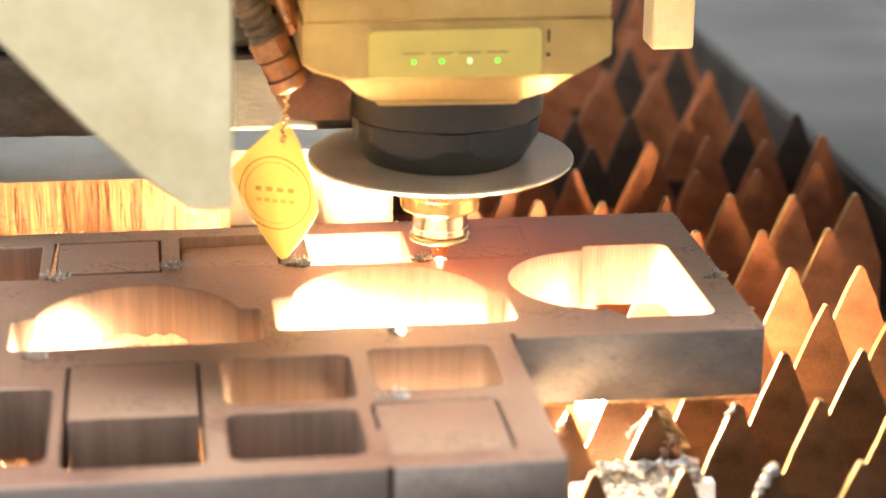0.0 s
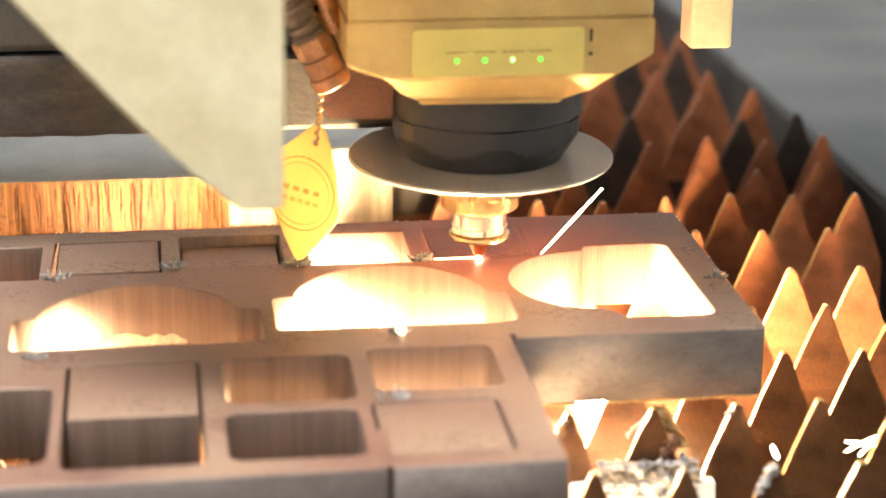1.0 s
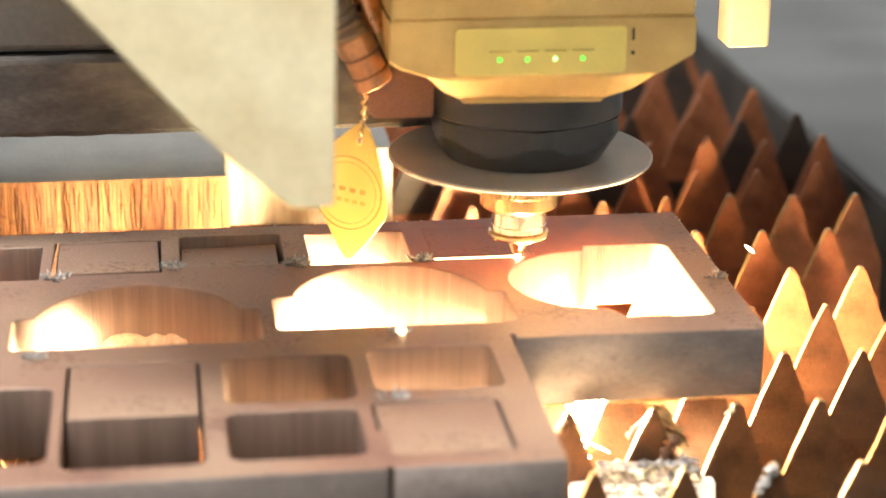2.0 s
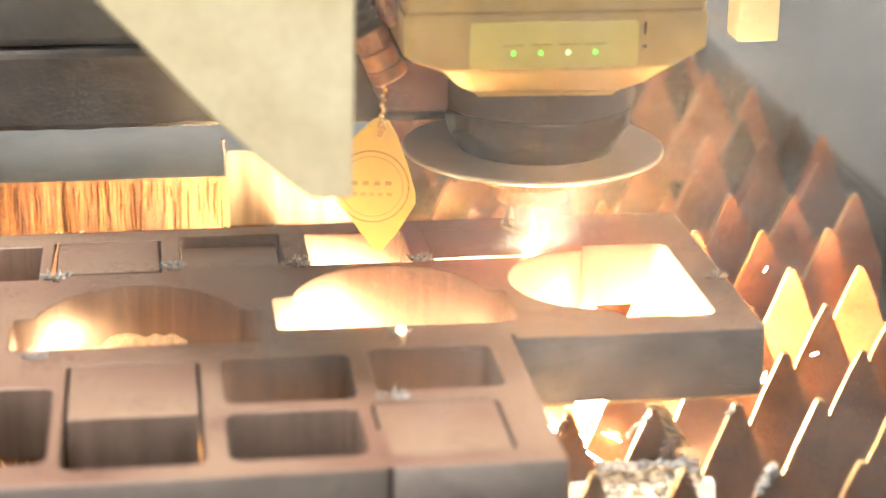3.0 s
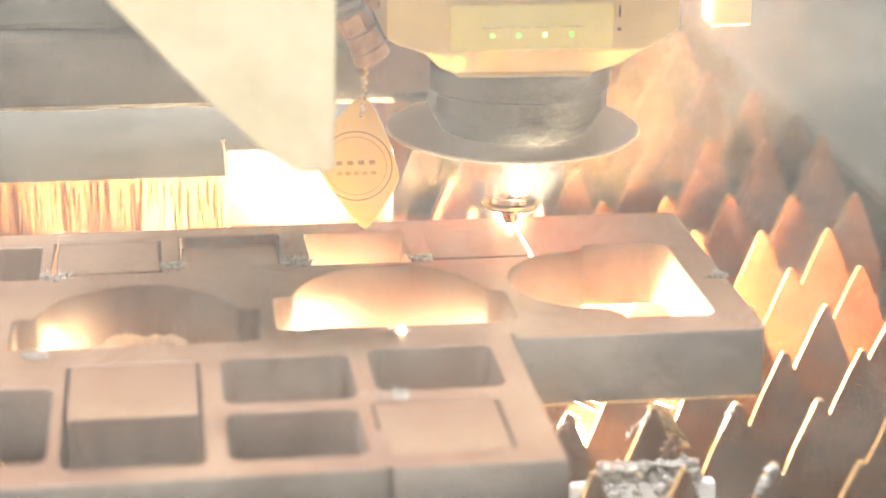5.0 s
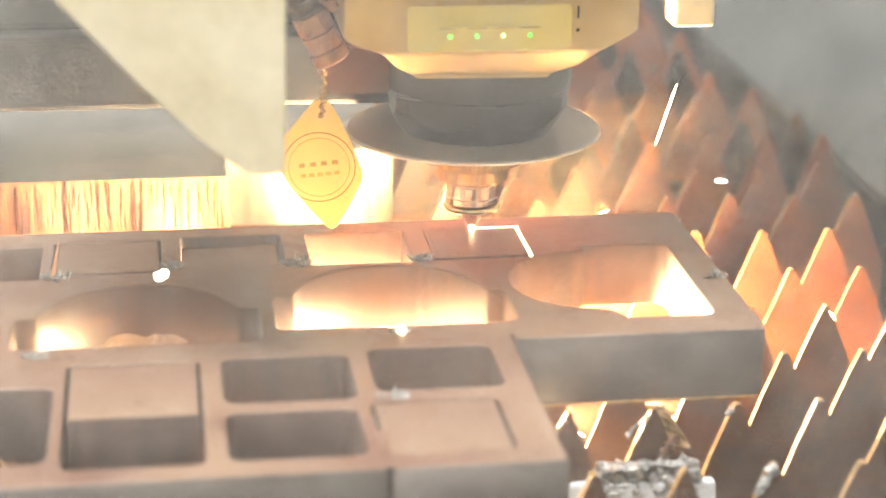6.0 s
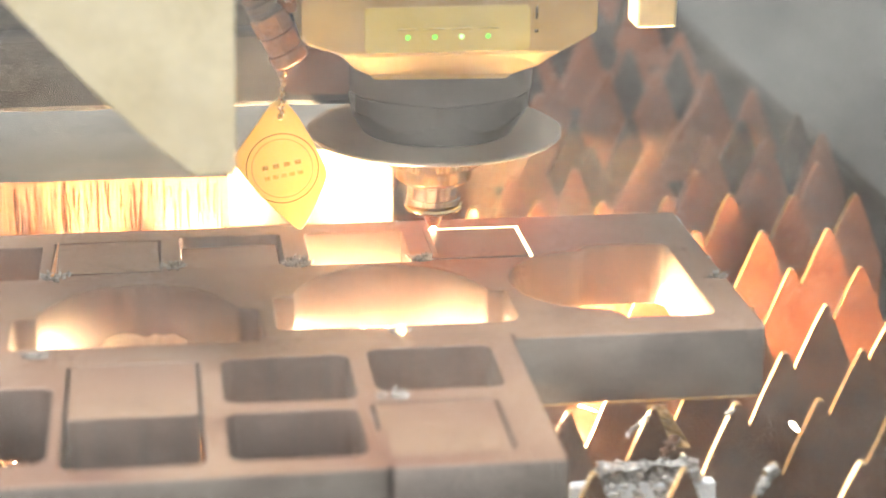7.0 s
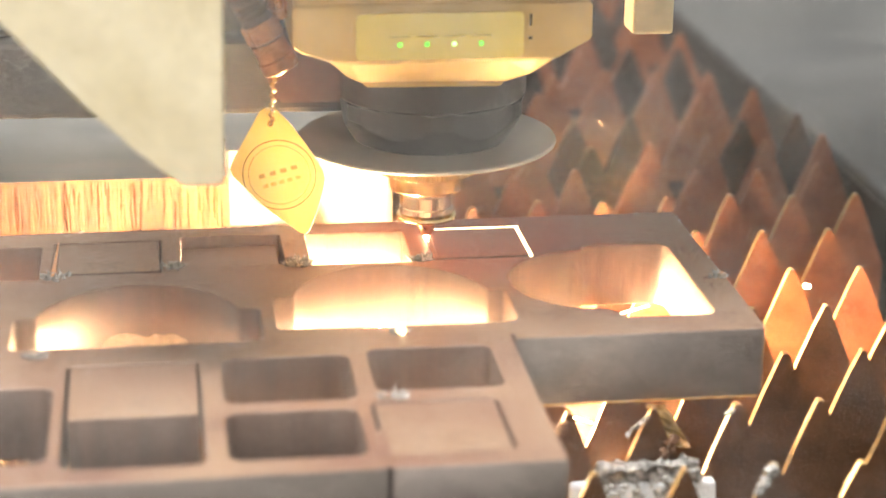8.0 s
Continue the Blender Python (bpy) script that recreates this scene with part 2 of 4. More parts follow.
# ---- hall ----
H = 2.6
for nm, b in (("floor", (-2.5, 2.5, -2.5, 3.0, -0.95, -0.85)), ("ceiling", (-2.5, 2.5, -2.5, 3.0, H + 0.06, H + 0.16)),
              ("wall_west", (-2.6, -2.5, -2.5, 3.0, -0.95, H + 0.16)), ("wall_east", (2.5, 2.6, -2.5, 3.0, -0.95, H + 0.16)),
              ("wall_south", (-2.6, 2.6, -2.6, -2.5, -0.95, H + 0.16)), ("wall_north", (-2.6, 2.6, 3.0, 3.1, -0.95, H + 0.16))):
    tagged(new(nm, finish(box(*b), nm, FLOOR if nm == "floor" else WALL)), "plain grey painted hall " + nm.split("_")[0], nm.split("_")[0], kind="structure")

# ---- cutting bed ----
bed = thing("cutting_bed", "grey painted steel bed frame of a cutting machine", "machine bed")
part("side_beam", box(0.2935, 0.64, -0.6, 1.3, -0.17, -0.055, 0.004), FRAME, bed, "light grey painted side beam")
part("side_beam", box(-0.75, -0.42, -0.6, 1.3, -0.17, -0.034, 0.004), FRAME, bed)
part("end_wall", box(-0.42, 0.2935, 1.16, 1.2, -0.3, -0.05, 0.004), PIT, bed)
part("end_wall", box(-0.42, 0.2935, -0.6, -0.56, -0.3, -0.06, 0.004), PIT, bed)
part("tray", box(-0.42, 0.2935, -0.56, 1.16, -0.3, -0.28), PIT, bed, "dark scorched slag tray")
part("inner_wall", box(0.2922, 0.2933, -0.56, 1.16, -0.279, -0.060), PIT, bed)
part("inner_wall", box(-0.4195, -0.414, -0.56, 1.16, -0.279, -0.045), PIT, bed)
part("foot", box(0.4, 0.5, -0.5, -0.4, -0.85, -0.1701), FRAME, bed)
part("foot", box(-0.7, -0.6, -0.5, -0.4, -0.85, -0.1701), FRAME, bed)
part("foot", box(0.4, 0.5, 1.1, 1.2, -0.85, -0.1701), FRAME, bed)
part("foot", box(-0.7, -0.6, 1.1, 1.2, -0.85, -0.1701), FRAME, bed)
part("bolt", lathe([(0.006, -0.055), (0.006, -0.051), (0.004, -0.048)], 6, 0.310, 0.16), STEEL, bed)

PITCH = 0.0358
rng = random.Random(7)


def tooth_mesh(seed, side=None, edge=None, wear=0.0018):
    """One pointed tooth, its foot at z = -0.0735, with a narrow blunt tip."""
    r = random.Random(seed)
    bm = bmesh.new()
    t, h = 0.0019, -0.0305 - r.random() * wear
    w = 0.0010 + 0.0007 * r.random()
    prof = [(-PITCH / 2, -0.0735)]
    for f in (0.25, 0.5, 0.75):
        prof.append((-PITCH / 2 * (1 - f) - w * f + r.uniform(-1, 1) * 0.0004, -0.0735 + (h + 0.0735) * f))
    prof += [(-w, h - 0.0004), (-w * 0.4, h), (w * 0.5, h - 0.0001), (w * 1.2, h - 0.0012)]
    for f in (0.7, 0.35):
        prof.append((PITCH / 2 * (1 - f) + w * f + r.uniform(-1, 1) * 0.0004, -0.0735 + (h + 0.0735) * f))
    prof.append((PITCH / 2, -0.0735))
    fr = [bm.verts.new((x, -t, z)) for x, z in prof]
    bk = [bm.verts.new((x, t, z)) for x, z in prof]
    bm.faces.new(fr)
    bm.faces.new(bk[::-1])
    for i in range(len(prof) - 1):
        bm.faces.new((fr[i + 1], fr[i], bk[i], bk[i + 1])).material_index = 1
    bmesh.ops.recalc_face_normals(bm, faces=bm.faces[:])
    return finish(bm, "tooth", [side or SLAT, edge or EDGE])


TEETH = [tooth_mesh(k) for k in range(9)]
TEETH_MID = [tooth_mesh(k, LIT_SLAT, EDGE, 0.0030) for k in range(9)]
TEETH_FAR = [tooth_mesh(k, LIT_SLAT, LIT_SLAT, 0.0050) for k in range(9)]
TEETH_UNLIT = [tooth_mesh(k, UNLIT, UNLIT, 0.0050) for k in range(9)]


def slat(y, off, unlit=False):
    """One upright slat: a strip with pointed teeth along its top edge."""
    top = thing("support_slat", "steel support slat with pointed teeth, black for the unlit gaps" if unlit else "scorched brown steel support slat with pointed teeth", "slat", "support slats of the bed")
    top.location = (0, y, 0)
    xs = [0.1775 + off + k * PITCH for k in range(-16, 4)]
    xs = [x for x in xs if -0.39 < x < (0.274 if y > 0.15 else 0.245)]
    part("strip", box(xs[0] - PITCH / 2, xs[-1] + PITCH / 2, -0.0019, 0.0019, -0.2795, -0.0735), UNLIT if unlit else LIT_SLAT if y > 0.03 else SLAT, top)
    for x in xs:
        if y > 0.125 and x < 0.012 and y < 0.6:
            continue
        black = y > 0.25 and rng.random() < (0.7 if unlit else 0.12)
        ob = new("tooth", (TEETH_UNLIT if black else TEETH_FAR if y > 0.2 else TEETH_MID if y > 0.03 else TEETH)[rng.randrange(9)])
        ob.parent = top
        ob.location = (x, 0, 0)
    return top


SLATS = [(-0.300, 0.0), (-0.243, 0.002), (-0.1800, 0.0002), (-0.1205, 0.0018), (-0.0675, 0.0025), (-0.0105, 0.0040), (0.045, 0.0041), (0.1035, 0.0062), (0.163, 0.0050),
         (0.219, 0.001), (0.277, -0.0131), (0.328, -0.0136), (0.388, 0.0107), (0.446, -0.004), (0.506, -0.010), (0.564, 0.006), (0.622, -0.004), (0.68, 0.0),
         (0.738, 0.008), (0.796, 0.0), (0.854, -0.006), (0.912, 0.0), (0.97, 0.003), (1.028, 0.0), (1.086, 0.0)]
for y, off in SLATS:
    slat(y, off, y in (0.328, 0.506, 0.622, 0.738))

# ---- work plate ----
KX0, KX1, KY0, KY1, KW = -0.0056, 0.0400, -0.0140, 0.0297, 0.0009
outline = [(-0.30, 0.0425), (-0.2, 0.0418), (-0.0765, 0.0424), (0.038, 0.0433), (0.119, 0.0433), (0.1205, -0.1112), (0.1187, -0.1146), (0.0145, -0.1146), (0.0145, -0.109), (0.0128, -0.109), (0.0130, -0.2325),
           (-0.0495, -0.2325), (-0.0495, -0.200), (-0.0515, -0.200), (-0.0515, -0.2325), (-0.1640, -0.2335), (-0.1640, -0.2205), (-0.1665, -0.2205), (-0.1665, -0.2335), (-0.30, -0.2335)]
dome1 = ([(-0.1890, -0.1050), (-0.1905, -0.1030), (-0.1905, -0.0725), (-0.1885, -0.0705), (-0.1812, -0.0700)] + arc(-0.1387, -0.084, 0.0445, 0.0505, 161, 19, 26)
         + [(-0.0950, -0.0675), (-0.0893, -0.0680), (-0.0880, -0.0700), (-0.0880, -0.1010), (-0.0895, -0.1030), (-0.0960, -0.1050)])
dome2 = ([(-0.0800, -0.0935), (-0.0818, -0.0915), (-0.0818, -0.0580), (-0.0800, -0.0555), (-0.0725, -0.0545)] + arc(-0.0308, -0.069, 0.0440, 0.0505, 160, 18, 26)
         + [(0.0125, -0.0565), (0.0175, -0.0570), (0.0192, -0.0590), (0.0192, -0.0890), (0.0175, -0.0925), (0.0100, -0.0948)])
dee = (arc(0.0595, -0.0465, 0.0362, 0.0370, 95, 262, 26) + [(0.0600, -0.0850), (0.0630, -0.0890), (0.0655, -0.0945)] + arc(0.0985, -0.0905, 0.0052, 0.0050, 270, 360, 5)
       + arc(0.0965, -0.0085, 0.0072, 0.0062, 0, 90, 5) + [(0.0660, -0.0022), (0.0640, -0.0040), (0.0635, -0.0085)])
holes = [rounded(-0.245, -0.1822, -0.0215, 0.0228, 0.001), rounded(-0.1768, -0.1285, -0.0175, 0.0268, 0.001), rounded(-0.1200, -0.0735, -0.0118, 0.0300, 0.0025),
         rounded(-0.0618, -0.0160, -0.0153, 0.0280, 0.0008), [(KX0, KY0 + 2 * KW), (-0.0110, KY0 + 2 * KW), (-0.0110, KY0), (KX1, KY0), (KX1, KY1), (KX0, KY1)], dome1, dome2, dee,
         rounded(-0.262, -0.1712, -0.2140, -0.1450, 0.006), rounded(-0.1665, -0.1150, -0.2210, -0.1240, 0.004), rounded(-0.1065, -0.0560, -0.1685, -0.1238, 0.005),
         rounded(-0.1065, -0.0573, -0.2200, -0.1780, 0.005), rounded(-0.0480, 0.0022, -0.1625, -0.1197, 0.005), rounded(-0.0518, -0.0034, -0.2210, -0.1738, 0.004),
         rounded(0.1100, 0.1182, -0.0513, -0.0504, 0.0002)]
outline = [p for p in outline if not (-0.1670 < p[0] < -0.1630 and p[1] > -0.225)]
me = sheet([outline] + holes, -0.030, 0.0, 0.0008, name="work_plate")
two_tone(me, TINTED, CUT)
me.materials.append(SKIN)
# outer edge faces are paler than the walls of the cutouts
for p in me.polygons:
    c = p.center
    if p.material_index == 1 and (c.y < -0.2322 or c.x > 0.1185 or (c.x > 0.0144 and c.y < -0.1125) or (0.0122 < c.x < 0.0138 and c.y < -0.11)):
        p.material_index = 1 if p.normal.x > 0.3 and p.normal.y < -0.2 else 2
tagged(new("work_plate", me), "thick rusty-brown steel plate with rectangular and domed cutouts, on the slats", "steel plate")


def slug(x0, x1, y0, y1, m=None, r=0.0006, label="loose rectangular steel offcut sitting in its cutout", skin=MILL):
    """A cut-out block still in its hole."""
    cx, cy = (x0 + x1) / 2, (y0 + y1) / 2
    me = sheet([rounded(x0 - cx, x1 - cx, y0 - cy, y1 - cy, r)], -0.030, 0.0, name="cut_block")
    two_tone(me, skin, CUT)
    ob = new("cut_block", me)
    ob.matrix_world = Matrix.Translation((cx, cy, 0)) @ (m or Matrix())
    return tagged(ob, label, "steel block", "blocks cut from the plate")


slug(-0.1748, -0.1297, -0.0150, 0.0262, pose(0, 0, -0.0003, 0, 0, 0.9))
slug(-0.1194, -0.0758, -0.0112, 0.0288, pose(0, -0.0004, -0.0034, -4, -1.2, -0.8), label="loose rectangular steel offcut sunk askew in its cutout")
slug(KX0 + 2 * KW, KX1 - 2 * KW, KY0 + 2 * KW, KY1 - 2 * KW, label="steel rectangle being cut out of the plate", skin=REDDENED)
slug(-0.1650, -0.1163, -0.1772, -0.1256)
slug(-0.0505, -0.0046, -0.2202, -0.1744, pose(0, 0, -0.0005))

# ---- plate behind ----
me = sheet([[(-0.40, 0.1265), (-0.0935, 0.1250), (-0.0915, 0.1710), (-0.0040, 0.1675), (-0.0040, 0.60), (-0.40, 0.60)]], -0.042, 0.0, name="rear_plate")
two_tone(me, GREY, RAW)
me.materials.append(LIT_RAW)
for p in me.polygons:
    if p.material_index == 1 and p.center.y > 0.14 and -0.0925 < p.center.x < -0.005:
        p.material_index = 2
tagged(new("rear_plate", me), "grey thick steel plate with a rough cut edge", "steel plate")
rr = random.Random(31)
bm = bmesh.new()
for k in range(150):
    x = rr.uniform(-0.36, -0.0945)
    y = 0.1265 - 0.0015 * (x + 0.40) / 0.3065
    top, run = -0.0008 - rr.random() ** 2 * 0.012, rr.uniform(0.004, 0.030)
    r = rr.uniform(0.00025, 0.0009)
    tube([(x, y + 0.0001, top), (x + rr.uniform(-1, 1) * 0.0003, y - r * 0.2, top - run * 0.15), (x + rr.uniform(-1, 1) * 0.0005, y, top - run * 0.6), (x + rr.uniform(-1, 1) * 0.0006, y + 0.0001, top - run)],
         [r * 0.5, r, r * 0.8, r * 0.3], 6, bm)
tagged(new("slag_runs", finish(bm, "slag_runs", RAW, True)), "scorched slag runs frozen down the cut edge of the rear plate", "slag", kind="stuff")
tagged(new("packing_bar", finish(box(-0.38, -0.02, 0.30, 0.34, -0.0735, -0.042, 0.001), "packing_bar", PIT)), "dark steel packing bar under the rear plate", "packing bar")
tagged(new("packing_bar", finish(box(-0.38, -0.02, 0.50, 0.54, -0.0735, -0.042, 0.001), "packing_bar", PIT)), "dark steel packing bar under the rear plate", "packing bar")
bm = tube([(-0.0945, 0.1275, -0.002), (-0.0948, 0.1275, 0.010), (-0.0955, 0.1275, 0.0175)], [0.0007, 0.0006, 0.0005], 8)
bmesh.ops.create_icosphere(bm, subdivisions=1, radius=0.0013, matrix=Matrix.Translation((-0.0955, 0.1275, 0.0185)))
tagged(new("slag_spike", finish(bm, "slag_spike", PIT)), "thin dark slag spike with a bead, on the plate edge", "slag")

# ---- gantry ----
gantry = thing("gantry", "machine gantry with a dark dust seal under a grey beam", "gantry")
bm = box(-0.55, 0.02, 0.030, 0.075, 0.0535, 0.0905, 0.003)
bmesh.ops.subdivide_edges(bm, edges=[e for e in bm.edges if abs(e.verts[0].co.x - e.verts[1].co.x) > 0.3], cuts=80)
for v in bm.verts:
    v.co += Vector((0, 0.0003, 0.0006)) * noise.noise(v.co * 140)
part("dust_brush", bm, GANTRY, gantry, "dark grey fibrous dust seal")
# unseen run of the gantry, added to keep hall light off the far slats
part("shade_bridge", box(0.001, 0.70, 0.050, 0.22, 0.195, 0.36, 0.004), FRAME, gantry)
part("beam", box(-0.60, 0.0, 0.034, 0.20, 0.0915, 0.26, 0.004), FRAME, gantry, "light grey beam")

# ---- cutting head, about its nozzle axis ----
hd = thing("laser_cutter", "champagne metal laser cutting head with black collar and brass nozzle", "laser cutter")


def prism(pts, y0, y1, bevel=0.001, seg=2):
    """An upright outline in x and z, from y0 to y1."""
    bm = bmesh.new()
    f = bm.faces.new([bm.verts.new((x, y0, z)) for x, z in pts])
    r = bmesh.ops.extrude_face_region(bm, geom=[f])
    bmesh.ops.translate(bm, vec=(0, y1 - y0, 0), verts=[v for v in r["geom"] if isinstance(v, bmesh.types.BMVert)])
    bmesh.ops.recalc_face_normals(bm, faces=bm.faces[:])
    if bevel:
        bmesh.ops.bevel(bm, geom=bm.edges[:], offset=bevel, segments=seg, affect="EDGES")
    return bm


YF = -0.0500
CHIN = [(-0.0645, 0.1202), (-0.0645, 0.1032), (-0.0600, 0.1000), (-0.0480, 0.0962), (-0.0410, 0.0895), (-0.0345, 0.0866), (0.0275, 0.0855), (0.0400, 0.0893), (0.0500, 0.0958), (0.0595, 0.1010), (0.0650, 0.1042), (0.0650, 0.1198)]
bm = bmesh.new()
rings = []
for y, lift in ((YF, 1), (-0.0446, 0.0), (0.036, 0.0)):
    rings.append([bm.verts.new((x, y, max(z + 0.0015, 0.0968) if lift else z)) for i, (x, z) in enumerate(CHIN)])
for a, b in zip(rings, rings[1:]):
    for i in range(len(CHIN)):
        bm.faces.new((a[i], a[(i + 1) % len(CHIN)], b[(i + 1) % len(CHIN)], b[i]))
bm.faces.new(rings[0])
bm.faces.new(rings[-1][::-1])
bmesh.ops.recalc_face_normals(bm, faces=bm.faces[:])
bmesh.ops.bevel(bm, geom=[e for e in bm.edges if all(v.co.y < 0 for v in e.verts)], offset=0.0006, segments=2, affect="EDGES")
part("lower_body", bm, BODY, hd)
part("chin_plate", prism([(-0.0340, 0.0868), (-0.0330, 0.0848), (0.0262, 0.0840), (0.0276, 0.0858)], -0.0452, 0.03, 0.0005), BODY, hd)
part("upper_body", box(-0.0640, 0.0646, YF + 0.0005, 0.036, 0.1206, 0.230, 0.002), BODY, hd)
bm = bmesh.new()
me = sheet([rounded(-0.0376, 0.0350, 0.0981, 0.1182, 0.0025)], 0, 0.0008, 0.0002)
bm.from_mesh(me)
bmesh.ops.transform(bm, matrix=Matrix(((1, 0, 0, 0), (0, 0, -1, YF - 0.0004), (0, 1, 0, 0), (0, 0, 0, 1))), verts=bm.verts)
label = part("label_plate", bm, LABEL, hd, "gold printed label plate")
for x in (-0.0187, -0.0070, 0.0047, 0.0164):
    led = bmesh.new()
    bmesh.ops.create_uvsphere(led, u_segments=12, v_segments=6, radius=0.0012, matrix=Matrix.Translation((x, YF - 0.0010, 0.1048)) @ Matrix.Diagonal((1, 0.5, 1, 1)))
    part("led", led, BRIGHT if 0 < x < 0.01 else LED, label, "lit green indicator light", True)
    part("print_bar", box(x - 0.0045, x + 0.0045, YF - 0.0019, YF - 0.0013, 0.1081, 0.1087), LABELINK, label)
part("print_bar", box(0.0374, 0.0384, YF - 0.0004, YF + 0.0006, 0.1117, 0.1170), INK, hd)
part("print_bar", box(0.0371, 0.0387, YF - 0.0004, YF + 0.0006, 0.1057, 0.1071), INK, hd)
part("collar", lathe([(0.0410, 0.0706), (0.0428, 0.0708), (0.0437, 0.0716), (0.0437, 0.0880)], 96, 0.0012), BLACK, hd, "black anodised collar", True)
bm = bmesh.new()
rings = []
for z in (0.0703, 0.0690, 0.0670, 0.0650, 0.0630, 0.0610, 0.0590, 0.0570, 0.0550, 0.0530, 0.0515, 0.0502):
    cone = min(0.0432, 0.0432 - (0.0630 - z) * 0.62)
    ring = []
    for k in range(180):
        turn = (2 * k + 15) % 60 - 30
        r = min(cone, 0.0396 / math.cos(radians(turn)))
        ring.append(bm.verts.new((0.0012 + r * math.cos(radians(2 * k - 15)), r * math.sin(radians(2 * k - 15)), z)))
    rings.append(ring)
for p, q in zip(rings, rings[1:]):
    for k in range(180):
        bm.faces.new((p[k], p[(k + 1) % 180], q[(k + 1) % 180], q[k]))
bm.faces.new(rings[0])
bm.faces.new(rings[-1][::-1])
bmesh.ops.recalc_face_normals(bm, faces=bm.faces[:])
part("collar_nut", bm, BLACK, hd, "black six-sided nut with a chamfered rim")
part("shield_disc", lathe([(0.0150, 0.0480), (0.0585, 0.0480), (0.0592, 0.0486), (0.0592, 0.0494), (0.0585, 0.0500), (0.0150, 0.0500)], 96), DISC, hd, "thin grey shield disc", True)
part("gearbox", prism([(-0.0750, 0.0950), (-0.0735, 0.0800), (-0.0690, 0.0705), (-0.0400, 0.0700), (-0.0400, 0.0950)], -0.0140, 0.03, 0.0015), BROWN, hd, "brown side housing")
part("retaining_nut", lathe([(0.0225, 0.0338), (0.0240, 0.0345), (0.0240, 0.0472), (0.0225, 0.0478)], 140, knurl=((1, 2), 0.0005)), BRASS, hd, "knurled brass nut", True)
part("lower_nut", lathe([(0.0120, 0.0246), (0.0170, 0.0252), (0.0178, 0.0262), (0.0178, 0.0318), (0.0186, 0.0326), (0.0186, 0.0337)], 72), BRASS, hd, "", True)
part("ceramic_ring", lathe([(0.0110, 0.0136), (0.0127, 0.0140), (0.0127, 0.0165), (0.0124, 0.0169), (0.0124, 0.0225), (0.0130, 0.0232), (0.0130, 0.0245)], 64), STEEL, hd, "polished steel nozzle ring", True)
part("flange", lathe([(0.0110, 0.0099), (0.0135, 0.0106), (0.0139, 0.0116), (0.0136, 0.0127), (0.0120, 0.0135)], 64), BRASS, hd, "", True)
part("nozzle_tip", lathe([(0.0016, 0.0016), (0.0026, 0.0020), (0.0052, 0.0080), (0.0058, 0.0098)], 32), COPPER, hd, "dark copper nozzle tip", True)
part("lug", box(0.0215, 0.0300, -0.006, 0.006, 0.0420, 0.0465, 0.0008), BRASS, hd)
part("lug", box(-0.0275, -0.0215, -0.012, 0.004, 0.0425, 0.0468, 0.0008), BRASS, hd)
# hose and fittings
A, B = Vector((-0.0665, -0.022, 0.0862)), Vector((-0.0975, -0.022, 0.1507))
ax = (B - A).normalized()
pts, rad = [], []
for k in range(70):
    s = 0.026 + k * 0.0009
    pts.append(A + ax * s + Vector((-0.010 * max(0, s - 0.05) ** 2 / 0.001, 0, 0)) * 0.1)
    rad.append(0.0074 if k % 5 < 3 else 0.0063)
part("hose", tube(pts, rad, 20), HOSE, hd, "dark ribbed hose", True)
part("hose_nut", tube([A + ax * s for s in (0.0165, 0.0175, 0.0255, 0.0262)], [0.0070, 0.0086, 0.0086, 0.0076], 6), BRONZE, hd, "bronze hexagonal hose nut")
part("hose_fitting", tube([A + ax * s for s in (0.0020, 0.0030, 0.0078, 0.0084, 0.0090, 0.0164)], [0.0074, 0.0084, 0.0084, 0.0070, 0.0078, 0.0078], 24), BRONZE, hd, "bronze-brown hose fitting", True)
part("hose", tube([(-0.066, -0.015, 0.110), (-0.072, -0.014, 0.125), (-0.082, -0.013, 0.145), (-0.096, -0.012, 0.165)], [0.0055] * 4, 16), COPPER, hd, "thin copper-coloured hose", True)

part("hose", tube([(-0.0700, 0.004, 0.118), (-0.0760, 0.004, 0.128), (-0.0800, 0.004, 0.142), (-0.0810, 0.004, 0.160)], [0.0042] * 4, 14), BLUE, hd, "thin dark blue hose", True)

# panel and block carried beside the head
part("gusset_panel", prism([(-0.0963, 0.250), (-0.0986, 0.0833), (-0.1136, 0.0830), (-0.1305, 0.0968), (-0.1487, 0.1149), (-0.2400, 0.2160), (-0.2400, 0.250)], -0.176, -0.172, 0.0008), PANEL, hd, "cream painted steel gusset panel")
part("sensor_block", box(0.1018, 0.1216, 0.030, 0.050, 0.0875, 0.180, 0.0015), PANEL, hd, "cream painted hanging block")
part("carriage_arm", box(-0.2395, 0.1220, -0.1715, 0.060, 0.2305, 0.252, 0.002), FRAME, hd)

# ---- hanging tag ----
tag = thing("hanging_tag", "yellow plastic tag hanging on a ball chain from the head", "tag")
me = sheet([[(-0.0025, 0.0064), (-0.0060, 0.0032), (-0.0145, -0.0053), (-0.0218, -0.0126), (-0.0238, -0.0156), (-0.0236, -0.0193), (-0.0165, -0.0333), (-0.0090, -0.0453), (-0.0030, -0.0533), (-0.0008, -0.0546), (0.0012, -0.0536), (0.0075, -0.0458), (0.0140, -0.0353), (0.0158, -0.0318), (0.0158, -0.0278), (0.0120, -0.0133), (0.0075, -0.0008), (0.0042, 0.0054), (0.0010, 0.0072)],
            arc(0, -0.0005, 0.0015, 0.0015, 0, 345, 23)], 0, 0.0012, 0.0003)
bm = bmesh.new()
bm.from_mesh(me)
